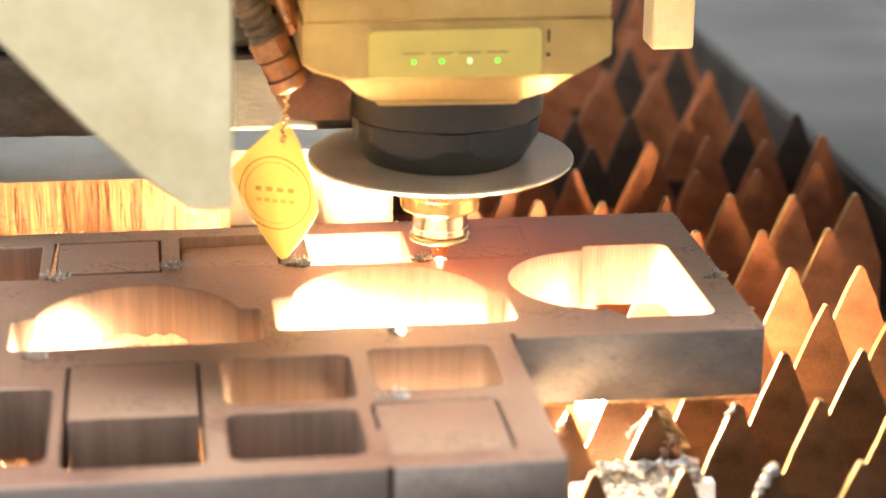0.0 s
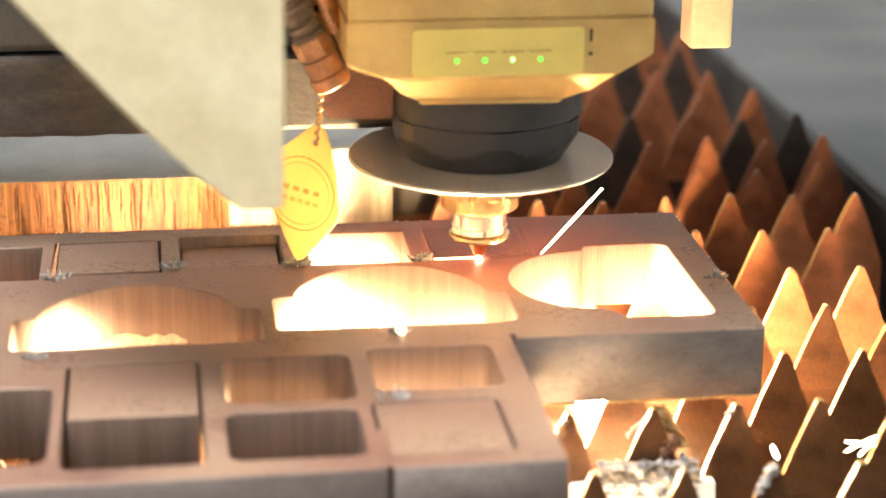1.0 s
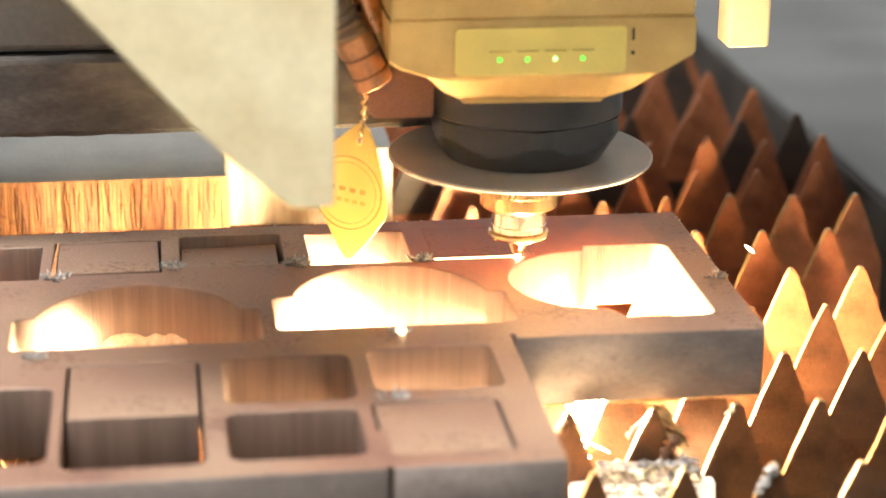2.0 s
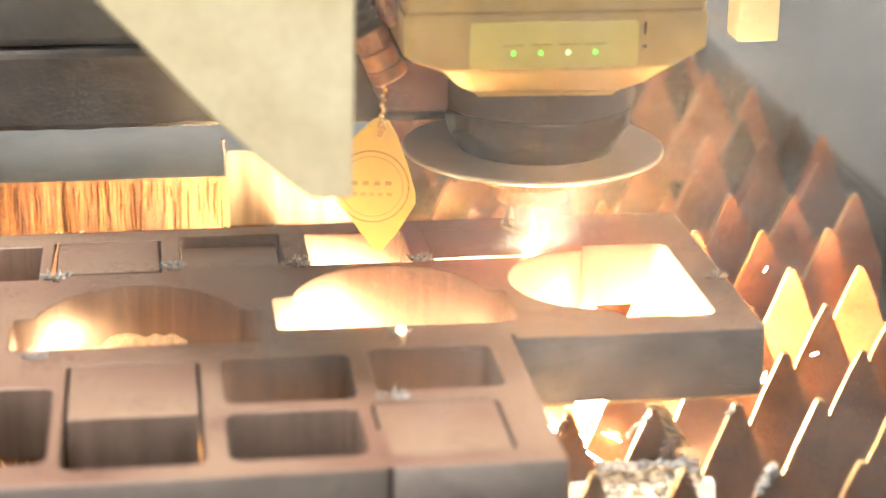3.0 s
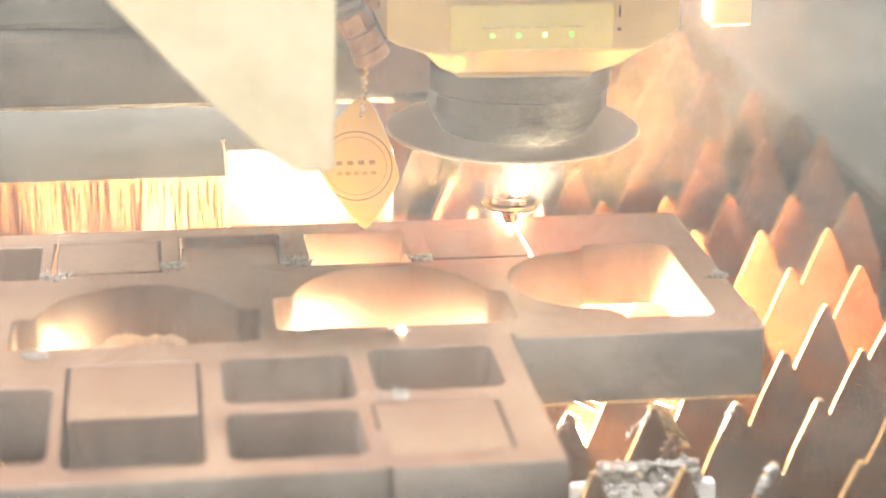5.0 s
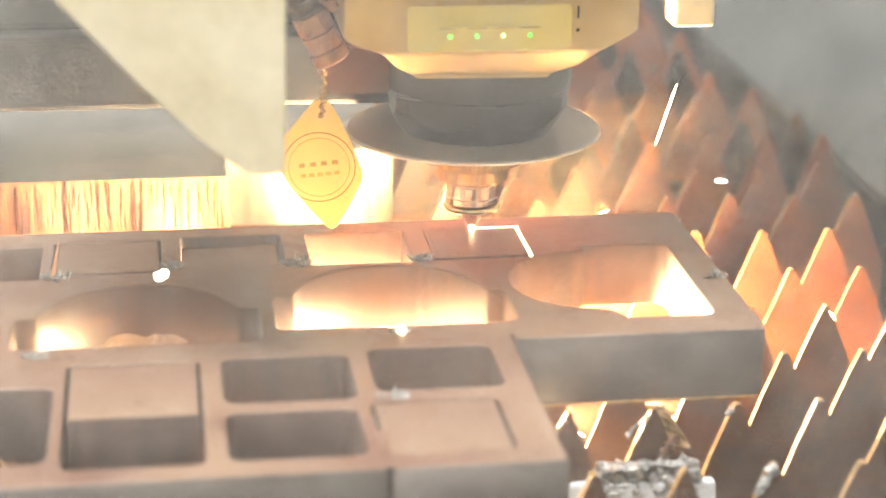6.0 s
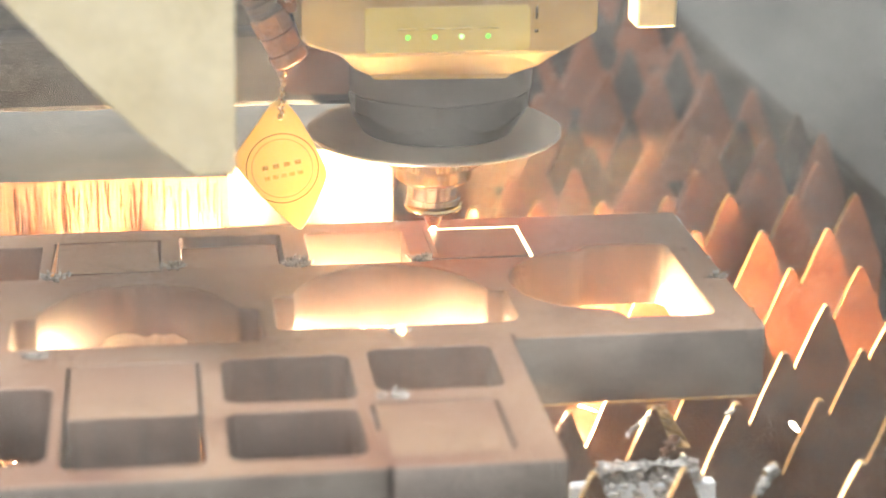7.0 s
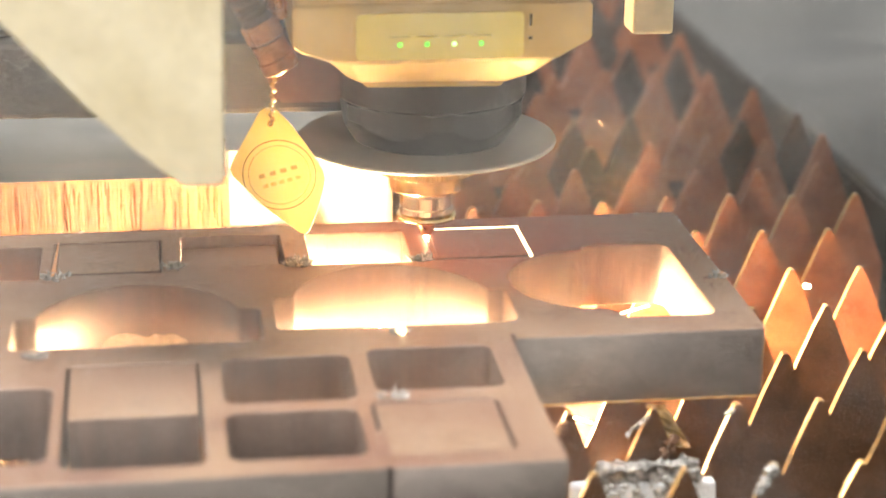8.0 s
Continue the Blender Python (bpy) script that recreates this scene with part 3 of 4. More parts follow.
UP = Matrix(((1, 0, 0, 0), (0, 0, -1, 0), (0, 1, 0, 0), (0, 0, 0, 1)))
bmesh.ops.transform(bm, matrix=UP, verts=bm.verts)
part("tag_plate", bm, TAG, tag)
for r0, r1 in ((0.0161, 0.01655), (0.0137, 0.0139)):
    me = sheet([arc(-0.0035, -0.0243, r1, r1, 0, 355, 71), arc(-0.0035, -0.0243, r0, r0, 0, 355, 71)], 0.0012, 0.0014, 0.00002)
    bm = bmesh.new()
    bm.from_mesh(me)
    bmesh.ops.transform(bm, matrix=UP, verts=bm.verts)
    part("printed_ring", bm, TAGINK, tag)
for k in range(4):
    part("print_bar", box(-0.0125 + k * 0.0050, -0.0097 + k * 0.0050, -0.0014, -0.0012, -0.0237, -0.0217), PRINT, tag)
for k in range(5):
    part("print_bar", box(-0.0123 + k * 0.0038, -0.0097 + k * 0.0038, -0.0014, -0.0012, -0.0286, -0.0268), FAINT, tag)
bm = bmesh.new()
for k in range(11):
    bmesh.ops.create_icosphere(bm, subdivisions=2, radius=0.00145, matrix=Matrix.Translation((0.0009 * (k % 2), -0.0008, -0.0005 + k * 0.0022)))
chain = part("ball_chain", bm, BRASS, tag, "brass ball chain", True)

# ---- sparks under the plate ----
jet = thing("spark_jet", "glowing jet of burning metal under the cut", "sparks")
core = lathe([(0.0012, -0.0310), (0.0040, -0.0380), (0.0110, -0.0550), (0.0190, -0.0800), (0.0240, -0.1050), (0.0120, -0.1250)], 20)
for v in core.verts:
    v.co += Vector((-0.12, 0.12, 0)) * (-v.co.z - 0.031) + noise.noise_vector(v.co * 60) * 0.004 * min(1, (-v.co.z - 0.031) * 30)
part("jet_core", core, JET, jet)
bm = bmesh.new()
r2 = random.Random(3)
for k in range(560):
    a, s = r2.uniform(0, 6.28), r2.uniform(0.2, 1.0) if k % 2 else r2.uniform(1.0, 3.2)
    d = Vector((math.cos(a) * s, math.sin(a) * s, -1)).normalized()
    l0 = r2.uniform(0.02, 0.16) if s > 1 else r2.uniform(0.02, 0.09)
    o = Vector((0, 0, -0.034)) if s <= 1 else Vector((-0.055, -0.03, -0.034))
    tube([o + d * l0, o + d * (l0 + r2.uniform(0.006, 0.016))], [0.0005, 0.0003], 4, bm)
tagged(part("spark_streaks", bm, SHOWER, jet, "shower of glowing sparks"), kind="stuff")
part("cut_glow", lathe([(0.0002, 0.0), (0.0013, 0.0003), (0.0008, 0.0011), (0.0003, 0.0013)], 12), SPOT, jet, "white-hot cutting spot")


spray = thing("spark_spray", "spray of glowing sparks under the plate", "sparks")
bm = bmesh.new()
r6 = random.Random(14)
for k in range(38):
    a = r6.uniform(0, 6.28)
    p = Vector((r6.gauss(0, 0.016), r6.gauss(0, 0.010), r6.uniform(-0.018, 0.018)))
    d = Vector((math.cos(a), math.sin(a), r6.uniform(-1.2, 0.2))).normalized()
    tube([p, p + d * r6.uniform(0.004, 0.011)], [0.0005, 0.0003], 4, bm)
tagged(part("spark_streaks", bm, SHOWER, spray), kind="stuff")


# ---- slag and spatter ----
def spatter(x, y, n, size, seed, material=DROSS):
    """A crust of small ragged splinters round a pierced point."""
    r = random.Random(seed)
    bm = bmesh.new()
    for k in range(n):
        a, d = r.uniform(0, 6.283), size * r.random() ** 0.7
        p = Vector((math.cos(a) * d, math.sin(a) * d * 0.8, 0.0))
        tip = p + Vector((math.cos(a + r.uniform(-1, 1)) * r.uniform(0.3, 1) * 0.0030, math.sin(a) * 0.0018, r.uniform(0.0004, 0.0028)))
        tube([p - Vector((0, 0, 0.0003)), (p + tip) / 2 + Vector((0, 0, 0.0003)), tip], [r.uniform(0.0004, 0.0009), r.uniform(0.0003, 0.0008), 0.00015], 5, bm)
    ob = new("dross_spatter", finish(bm, "dross_spatter", material))
    ob.location = (x, y, 0)
    return tagged(ob, "silvery splinters of dross on the steel plate", "dross", "dross spatters on the plate")


for i, (x, y, n, size) in enumerate(((-0.1745, -0.0205, 40, 0.0065), (-0.1236, -0.0120, 30, 0.0050), (-0.0680, -0.0128, 60, 0.0065), (-0.0118, -0.0128, 46, 0.0050), (-0.1794, -0.1132, 26, 0.0045),
                                     (-0.0320, -0.1020, 30, 0.0040), (-0.0421, -0.1690, 24, 0.0055), (0.1165, -0.0505, 20, 0.0035))):
    spatter(x, y, n, size, 40 + i)
bm = bmesh.new()
bmesh.ops.create_icosphere(bm, subdivisions=3, radius=0.0019, matrix=Matrix.Translation((-0.0317, -0.1040, 0.0014)) @ Matrix.Diagonal((1, 1.2, 1.1, 1)))
tagged(new("hot_slag_bead", finish(bm, "hot_slag_bead", HOT)), "white-hot bead of slag on the plate", "slag bead")
r4 = random.Random(11)
for k in range(46):
    x = r4.uniform(-0.24, 0.115)
    bm = bmesh.new()
    bmesh.ops.create_icosphere(bm, subdivisions=1, radius=r4.uniform(0.0003, 0.0009))
    ob = new("slag_grain", finish(bm, "slag_grain", DROSS if k % 3 else MILL))
    ob.location = (x, 0.0425 + r4.uniform(-0.0012, 0.0005), 0.0001) if k < 30 else (0.1188, r4.uniform(-0.045, 0.04), 0.0)
    tagged(ob, "tiny grain of slag on the plate edge", "slag grain", "slag grains along the plate edge")


def lump(name, x0, x1, y0, y1, z0, z1, seed, material, label, cat, rough=0.3):
    """A ragged crust: a bar with a noisy skin."""
    bm = box(x0, x1, y0, y1, z0, z1)
    bmesh.ops.subdivide_edges(bm, edges=bm.edges[:], cuts=22, use_grid_fill=True)
    size = min(y1 - y0, z1 - z0)
    for v in bm.verts:
        v.co += noise.noise_vector(v.co * 260 + Vector((seed, 0, 0))) * size * rough * 0.8 + noise.noise_vector(v.co * 900) * size * rough * 0.35
    return tagged(new(name, finish(bm, name, material, True)), label, cat)


lump("slag_crust", 0.0475, 0.0905, -0.1300, -0.1236, -0.0665, -0.0535, 3, DROSS, "ragged grey slag crust fused on a support slat", "slag crust", 0.45)
def blob(x, y, z, r, seed, material, n=5):
    """A run of fused slag droplets hanging on a tooth."""
    rr = random.Random(seed)
    pts = [(x + rr.uniform(-1, 1) * r * 0.5 - 0.0010 * k, y, z - k * r * 0.7) for k in range(n * 2)]
    bm = tube(pts, [r * rr.uniform(0.5, 1.1) for k in range(n * 2)], 14)
    bmesh.ops.subdivide_edges(bm, edges=bm.edges[:], cuts=1, use_grid_fill=True)
    for v in bm.verts:
        v.co += noise.noise_vector(v.co * 500 + Vector((seed, 0, 0))) * r * 0.5 + noise.noise_vector(v.co * 1500) * r * 0.2
    return tagged(new("slag_drip", finish(bm, "slag_drip", material, True)), "lumpy slag drip fused on a slat tooth", "slag drip", "slag drips on the slats")


curtain = lump("slag_curtain", 0.0690, 0.0765, -0.1200, -0.1180, -0.0500, -0.0305, 33, EDGE, "ragged golden slag hanging under the plate edge", "slag", 0.9)
for v in curtain.data.vertices:
    v.co.x += (-0.0305 - v.co.z) * 0.62
blob(0.0690, -0.1236, -0.0330, 0.0014, 5, DROSS, 5)
blob(0.0815, -0.1236, -0.0430, 0.0026, 9, SLAT, 5)
blob(0.0860, -0.1236, -0.0520, 0.0024, 11, DROSS, 4)
blob(0.0345, -0.1236, -0.0345, 0.0022, 13, SLAT, 6)
blob(0.1055, -0.1822, -0.0320, 0.0022, 15, DROSS, 4)
blob(0.1050, -0.1236, -0.0320, 0.0012, 17, DROSS, 2)
ridge = lump("slag_ridge", -0.1590, -0.1190, -0.0010, 0.0, -0.0298, -0.0200, 21, PALE, "pale ragged slag inside a domed cutout of the plate", "slag", 1.0)
for v in ridge.data.vertices:
    up = max(0.0, min(1.0, (v.co.z + 0.0298) / 0.0098))
    v.co.y *= 1 - 0.85 * up
    v.co.z = -0.0298 + (v.co.z + 0.0298) * (0.75 + 0.5 * noise.noise(Vector((v.co.x * 150, 3.1, 0))) - 6 * abs(v.co.x + 0.137))
    v.co.y += -0.0842 + 0.0505 * math.sqrt(1 - ((v.co.x + 0.1387) / 0.0445) ** 2)
# orange strip in the gap beside the block, in place of its lit wall
bm = bmesh.new()
for p, w in ((-0.0178, 0.0010), (-0.006, 0.0008), (0.010, 0.0006), (0.0262, 0.0002)):
    for x in (-w, w):
        for z in (0.0008, -0.012):
            bm.verts.new((-0.1757 + x + p * 0.02, p, z))
bm.verts.ensure_lookup_table()
for k in range(0, 12, 4):
    for i, j in ((0, 2), (2, 3), (3, 1), (1, 0)):
        bm.faces.new([bm.verts[q] for q in (k + i, k + j, k + 4 + j, k + 4 + i)])
bm.faces.new([bm.verts[q] for q in (0, 1, 3, 2)])
bm.faces.new([bm.verts[q] for q in (12, 14, 15, 13)])
bmesh.ops.recalc_face_normals(bm, faces=bm.faces[:])
tagged(new("lit_gap_strip", finish(bm, "lit_gap_strip", GAP_GLOW)), "orange strip standing for the lit gap beside a block", "slag")
lump("slag_ridge", -0.2600, -0.1730, -0.2160, -0.2100, -0.0140, -0.0080, 25, SLAT, "reddish slag ridge inside a cutout", "slag ridge", 0.5)
# golden bar along the plate's bottom edge, in place of its lit bevel
rb = random.Random(41)
xs = [0.0155 + k * 0.0014 for k in range(74)]
bm = tube([(x, -0.1141, -0.0303 - rb.uniform(0, 0.0004)) for x in xs], [rb.uniform(0.0004, 0.0008) for x in xs], 8)
tagged(new("lit_rim_bar", finish(bm, "lit_rim_bar", EDGE, True)), "thin golden bar standing for the lit bottom edge of the plate", "slag")
bm = prism([(0.0360, -0.130), (0.0362, -0.0612), (0.0520, -0.0603), (0.0975, -0.0620), (0.1030, -0.130)], -0.1300, -0.1242, 0.0006)
tagged(new("white_strip", finish(bm, "white_strip", WHITE)), "white coated steel strip leaning on a support slat", "steel strip")

# ---- flame over the cut ----
# The dim veil glows in place of smoke lit by the flame.
HAZE_GLOW = glow("gas_and_haze_glow", (1.0, 0.77, 0.50), 0.60)
HEART = glow("white_hot_gas", (1.0, 0.80, 0.50), 3.0)
UNDER_GLOW = glow("added_under_glow", (1.0, 0.70, 0.38), 600)

flame = thing("flame", "bright white and yellow flame rising from the cut", "flame")
r5 = random.Random(5)


def tongue(h, r, lean, wob, seed, n=10, half=False):
    rr = random.Random(seed)
    ph = rr.uniform(0, 6)
    pts, rad = [], []
    for k in range(15):
        f = k / 14
        pts.append((lean[0] * f ** 1.3 + wob * math.sin(3 * f + ph) * f, lean[1] * min(1.0, h * f / 0.046) ** 1.15 + wob * math.cos(2.3 * f + ph) * f, h * f))
        rad.append(r * (0.75 + 2.0 * f) * (1 - f) ** 1.4 + 0.0002)
    return tube(pts, rad, n, None, half)


for k in range(11):
    th = 0.020 + 0.038 * k / 10
    part("flame_tongue", tongue(th, r5.uniform(0.0046, 0.0074), (r5.uniform(-0.006, 0.004) + 0.10 * th - 0.0099 * min(1.0, th / 0.046), -0.070), 0.0015, k), FLAME, flame, "", True)


def fleck_mesh(name, v, f, material):
    """A mesh of loose four-sided flecks from their corners and faces."""
    me = bpy.data.meshes.new(name)
    me.vertices.add(len(v))
    me.vertices.foreach_set("co", v.reshape(-1))
    me.loops.add(len(f) * 3)
    me.loops.foreach_set("vertex_index", f.reshape(-1))
    me.polygons.add(len(f))
    me.polygons.foreach_set("loop_start", np.arange(len(f)) * 3)
    me.update(calc_edges=True)
    me.validate()
    me.materials.append(material)
    return me


def glow_flecks(n, seed, material, tall, most, foot, spread, size):
    """Glowing flecks of burning gas and lit haze round a leaning axis, dense at the foot and thin at the top."""
    rs = np.random.RandomState(seed)
    z = np.minimum(rs.gamma(1.6, tall, n), most * rs.uniform(0.85, 1.0, n))
    y = -0.070 * np.minimum(1.0, z / 0.046) ** 1.15
    wide = foot + spread * z
    centre = np.stack([0.13 * z + 0.142 * y + rs.normal(0, 1, n) * wide, y + rs.normal(0, 1, n) * wide * 0.6 - 0.002, z + 0.001], 1)
    tetra = np.array([(1, 1, 1), (-1, -1, 1), (-1, 1, -1), (1, -1, -1)], float) / math.sqrt(3)
    v = centre[:, None, :] + tetra[None] * (size * rs.uniform(0.6, 1.3, n))[:, None, None] * rs.uniform(0.7, 1.3, (n, 4, 1))
    f = (np.array([(0, 2, 1), (0, 1, 3), (0, 3, 2), (1, 2, 3)])[None] + 4 * np.arange(n)[:, None, None]).reshape(-1, 3)
    ob = new("gas_and_haze_glow", fleck_mesh("gas_and_haze_glow", v.reshape(-1, 3), f, material))
    ob.parent = flame
    return tagged(ob, "soft glowing veil of burning gas and lit haze", kind="stuff")


glow_flecks(320000, 8, HAZE_GLOW, 0.038, 0.150, 0.0045, 0.085, 0.00010)
glow_flecks(120000, 9, HEART, 0.021, 0.105, 0.0034, 0.062, 0.00010)
# Unseen glowing lump, added to brighten the walls of the round cutout.
under_glow = thing("cutout_fill_glow", "unseen glowing lump added under the plate to light the round cutout", "molten slag")
bm = lathe([(0.0010, 0.011), (0.0060, 0.008), (0.0095, 0.001), (0.0070, -0.007), (0.0010, -0.010)], 20)
for v in bm.verts:
    v.co += noise.noise_vector(v.co * 160) * 0.003
part("glow_lump", bm, UNDER_GLOW, under_glow, "", True)


# ---- smoke: fine ash and fume flecks adrift between camera and machine ----
SMOKE = mat("pale_ash", (0.90, 0.84, 0.77), 0.9, 0.0, 0.05, 60, 0.0)


def smoke_cloud(length, height, depth, size, profile, seed):
    """A long drifting cloud of loose flecks; profile gives how dense it is along its length, as (place, share of the view covered)."""
    rs = np.random.RandomState(seed)
    u = np.linspace(0, length, 1400)
    dens = np.interp(u, [p for p, d in profile], [d for p, d in profile])
    count = int(dens.mean() * length * height / (1.155 * size * size))
    cum = np.cumsum(dens) / dens.sum()
    x = np.interp(rs.rand(count), cum, u)
    centre = np.stack([x, (rs.rand(count) - 0.5) * depth, (rs.rand(count) ** 0.7 - 0.5) * height], 1)
    tet = np.array([(1, 1, 1), (1, -1, -1), (-1, 1, -1), (-1, -1, 1)]) / math.sqrt(3)
    q = rs.randn(count, 3, 3)
    q, _ = np.linalg.qr(q)
    verts = centre[:, None, :] + np.einsum("nij,kj->nki", q, tet) * (size * rs.uniform(0.7, 1.25, count))[:, None, None]
    faces = (np.array([(0, 1, 2), (0, 3, 1), (0, 2, 3), (1, 3, 2)])[None] + 4 * np.arange(count)[:, None, None]).reshape(-1, 3)
    me = fleck_mesh("smoke", verts.reshape(-1, 3), faces, SMOKE)
    return tagged(new("smoke", me), "thin pale smoke drifting in the air before the machine", "smoke", kind="stuff")


smoke = smoke_cloud(0.70, 0.10, 0.06, 0.0004, ((0, 0), (0.05, 0.035), (0.12, 0.07), (0.17, 0.105), (0.22, 0.165), (0.27, 0.19), (0.32, 0.145), (0.37, 0.115), (0.46, 0.125), (0.51, 0.10), (0.56, 0.065), (0.65, 0.02), (0.70, 0)), 17)


FUME = mat("brown_fume", (0.55, 0.34, 0.20), 0.95, 0.0, 0.05, 60, 0.0)


def fume_cloud(count, size, spread, seed):
    """A loose cloud of fume flecks, thick in the middle and thin at its rim."""
    rs = np.random.RandomState(seed)
    c = rs.randn(count, 3) * spread
    c[:, 2] = np.clip(c[:, 2], -0.072, 0.072) + rs.uniform(-0.004, 0.004, count)
    c[:, 0] += 0.2 * c[:, 2]
    tet = np.array([(1, 1, 1), (1, -1, -1), (-1, 1, -1), (-1, -1, 1)]) / math.sqrt(3)
    v = c[:, None, :] + tet[None] * (size * rs.uniform(0.7, 1.3, count))[:, None, None] * rs.uniform(0.7, 1.3, (count, 4, 1))
    f = (np.array([(0, 1, 2), (0, 3, 1), (0, 2, 3), (1, 3, 2)])[None] + 4 * np.arange(count)[:, None, None]).reshape(-1, 3)
    return tagged(new("fume", fleck_mesh("fume", v.reshape(-1, 3), f, FUME)), "pale fume rising from the slats behind the cut", "smoke", kind="stuff")


fume = fume_cloud(115000, 0.00014, (0.075, 0.022, 0.045), 23)
wisp = fume_cloud(48000, 0.00012, (0.036, 0.008, 0.034), 29)


# ---- flying sparks ----
def spark(seed):
    r = random.Random(seed)
    l = r.uniform(0.002, 0.007)
    bm = tube([(-l / 2, 0, 0), (0, 0, 0), (l / 2, 0, 0)], [0.0002, r.uniform(0.0005, 0.0008), 0.0002], 6)
    return tagged(new("spark", finish(bm, "spark", SPARK)), "glowing spark thrown from the cut", "spark", "flying sparks")


SPARKS = [spark(k) for k in range(38)]
streak = tagged(new("spark", finish(tube([(-0.02, 0, 0), (0, 0, 0), (0.02, 0, 0)], [0.0003, 0.0006, 0.0004], 6), "spark", SPARK)), "long glowing spark flying out of a cutout", "spark", "flying sparks")

# sparks caught in flight: time, place, length, slope, thickness
CAUGHT = ((3.5, (0.1686, 0.05, 0.0252), 0.0248, -89, 0.0004), (3.5, (0.1707, 0.0, -0.0043), 0.0055, -133, 0.0006), (4.0, (0.1418, -0.03, -0.0063), 0.0064, 10, 0.0006),
          (4.0, (0.1208, -0.12, -0.0390), 0.0086, -52, 0.0006), (4.0, (0.2068, 0.05, 0.0319), 0.0066, -12, 0.0004), (4.5, (0.1387, -0.03, 0.0008), 0.0177, 61, 0.0004),
          (4.5, (0.1312, -0.02, -0.0007), 0.0074, 69, 0.0004), (6.0, (0.1100, 0.03, 0.0528), 0.0304, 73, 0.0006), (6.0, (0.1386, 0.03, 0.0190), 0.0060, -8, 0.0010),
          (6.0, (-0.1285, -0.1, 0.0279), 0.0055, 26, 0.0018), (7.0, (0.1401, -0.1, -0.0523), 0.0066, -46, 0.0011), (1.0, (0.1190, -0.14, -0.0450), 0.0070, -64, 0.0009),
          (1.0, (0.1477, -0.16, -0.0335), 0.013, -10, 0.0005), (1.0, (0.1484, -0.16, -0.0336), 0.015, 26, 0.0004), (1.0, (0.1509, -0.16, -0.0354), 0.01, 48, 0.0004),
          (1.5, (0.0082, -0.16, 0.0070), 0.0042, 60, 0.0019), (1.5, (0.0050, -0.1, 0.1104), 0.01, -66, 0.0016), (3.0, (0.1541, 0.0, -0.0160), 0.0035, 60, 0.0006),
          (3.0, (0.1603, -0.06, -0.0354), 0.004, 20, 0.0006), (3.0, (0.1218, -0.11, -0.0242), 0.005, 75, 0.0006), (3.5, (0.1259, -0.1, -0.0036), 0.009, -50, 0.0005),
          (3.5, (0.1306, -0.1, -0.0072), 0.008, 10, 0.0005), (3.5, (0.0992, -0.11, -0.0324), 0.006, -50, 0.0006), (4.0, (0.1292, -0.06, 0.0001), 0.011, 30, 0.0005),
          (4.0, (0.1321, -0.09, -0.0046), 0.008, -70, 0.0006), (4.0, (0.1355, -0.1, -0.0144), 0.0085, -55, 0.0007), (4.0, (0.1118, -0.15, -0.0361), 0.01, -42, 0.0007),
          (4.0, (0.1760, 0.0, -0.0058), 0.0035, -30, 0.001), (4.0, (0.1813, 0.02, 0.0010), 0.003, -30, 0.0008), (4.5, (0.1387, -0.03, 0.0062), 0.013, 42, 0.0004),
          (4.5, (0.1252, -0.1, -0.0044), 0.009, 40, 0.0008), (4.5, (0.1095, -0.12, -0.0304), 0.0075, -45, 0.0006), (5.8, (-0.0150, -0.4, 0.1582), 0.025, -88, 0.0027),
          (7.5, (0.0742, -0.06, -0.0082), 0.011, 50, 0.0004), (8.0, (0.0761, -0.06, -0.0107), 0.015, 14, 0.0004), (8.0, (0.1749, 0.0, -0.0253), 0.004, -10, 0.0014))
FLIERS = []
for t, p, l, a, r in CAUGHT:
    bm = tube([(-l / 2, 0, 0), (-l * 0.3, 0, 0), (l * 0.3, 0, 0), (l / 2, 0, 0)], [r * 0.4, r, r * 0.9, r * 0.3], 8)
    FLIERS.append(tagged(new("spark", finish(bm, "spark", SPARK)), "long glowing spark in flight" if l > 0.01 else "glowing spark thrown from the cut", "spark", "flying sparks"))

# ---- metal of the kerf, blown out as the cut passes ----
BEADS = []


def kerf_piece(x0, x1, y0, y1, tc):
    cx, cy = (x0 + x1) / 2, (y0 + y1) / 2
    e = 0.00002
    ob = new("kerf_metal", finish(box(x0 - cx - e, x1 - cx + e, y0 - cy - e, y1 - cy + e, -0.010, -0.00004), "kerf_metal", REDDENED))
    tagged(ob, "strip of steel about to be burnt away by the cut", "steel strip", "metal of the kerf")
    ix, iy = (0, 0.00055) if x1 - x0 > y1 - y0 else (0.0004, 0)
    hot = new("hot_kerf", finish(box(x0 - cx + ix, x1 - cx - ix, y0 - cy + iy, y1 - cy - iy, -0.0150, -0.0109), "hot_kerf", HOT))
    tagged(hot, "glowing molten steel inside the cut", "molten steel", "molten steel of the kerf")
    BEADS.append((ob, hot, cx, cy, tc))


# ---- path of the cut ----
T1, T2, T3 = 2.42, 4.80, 7.27


def cut_at(t):
    if t <= T1:
        return KX1 - (T1 - t) * 0.0180, KY0
    if t <= T2:
        return KX1, KY0 + (t - T1) / (T2 - T1) * (KY1 - KY0)
    if t <= T3:
        return KX1 - (t - T2) / (T3 - T2) * (KX1 - KX0), KY1
    return KX0, KY1 - (t - T3) * 0.0177


W2 = 2 * KW
NP = 18
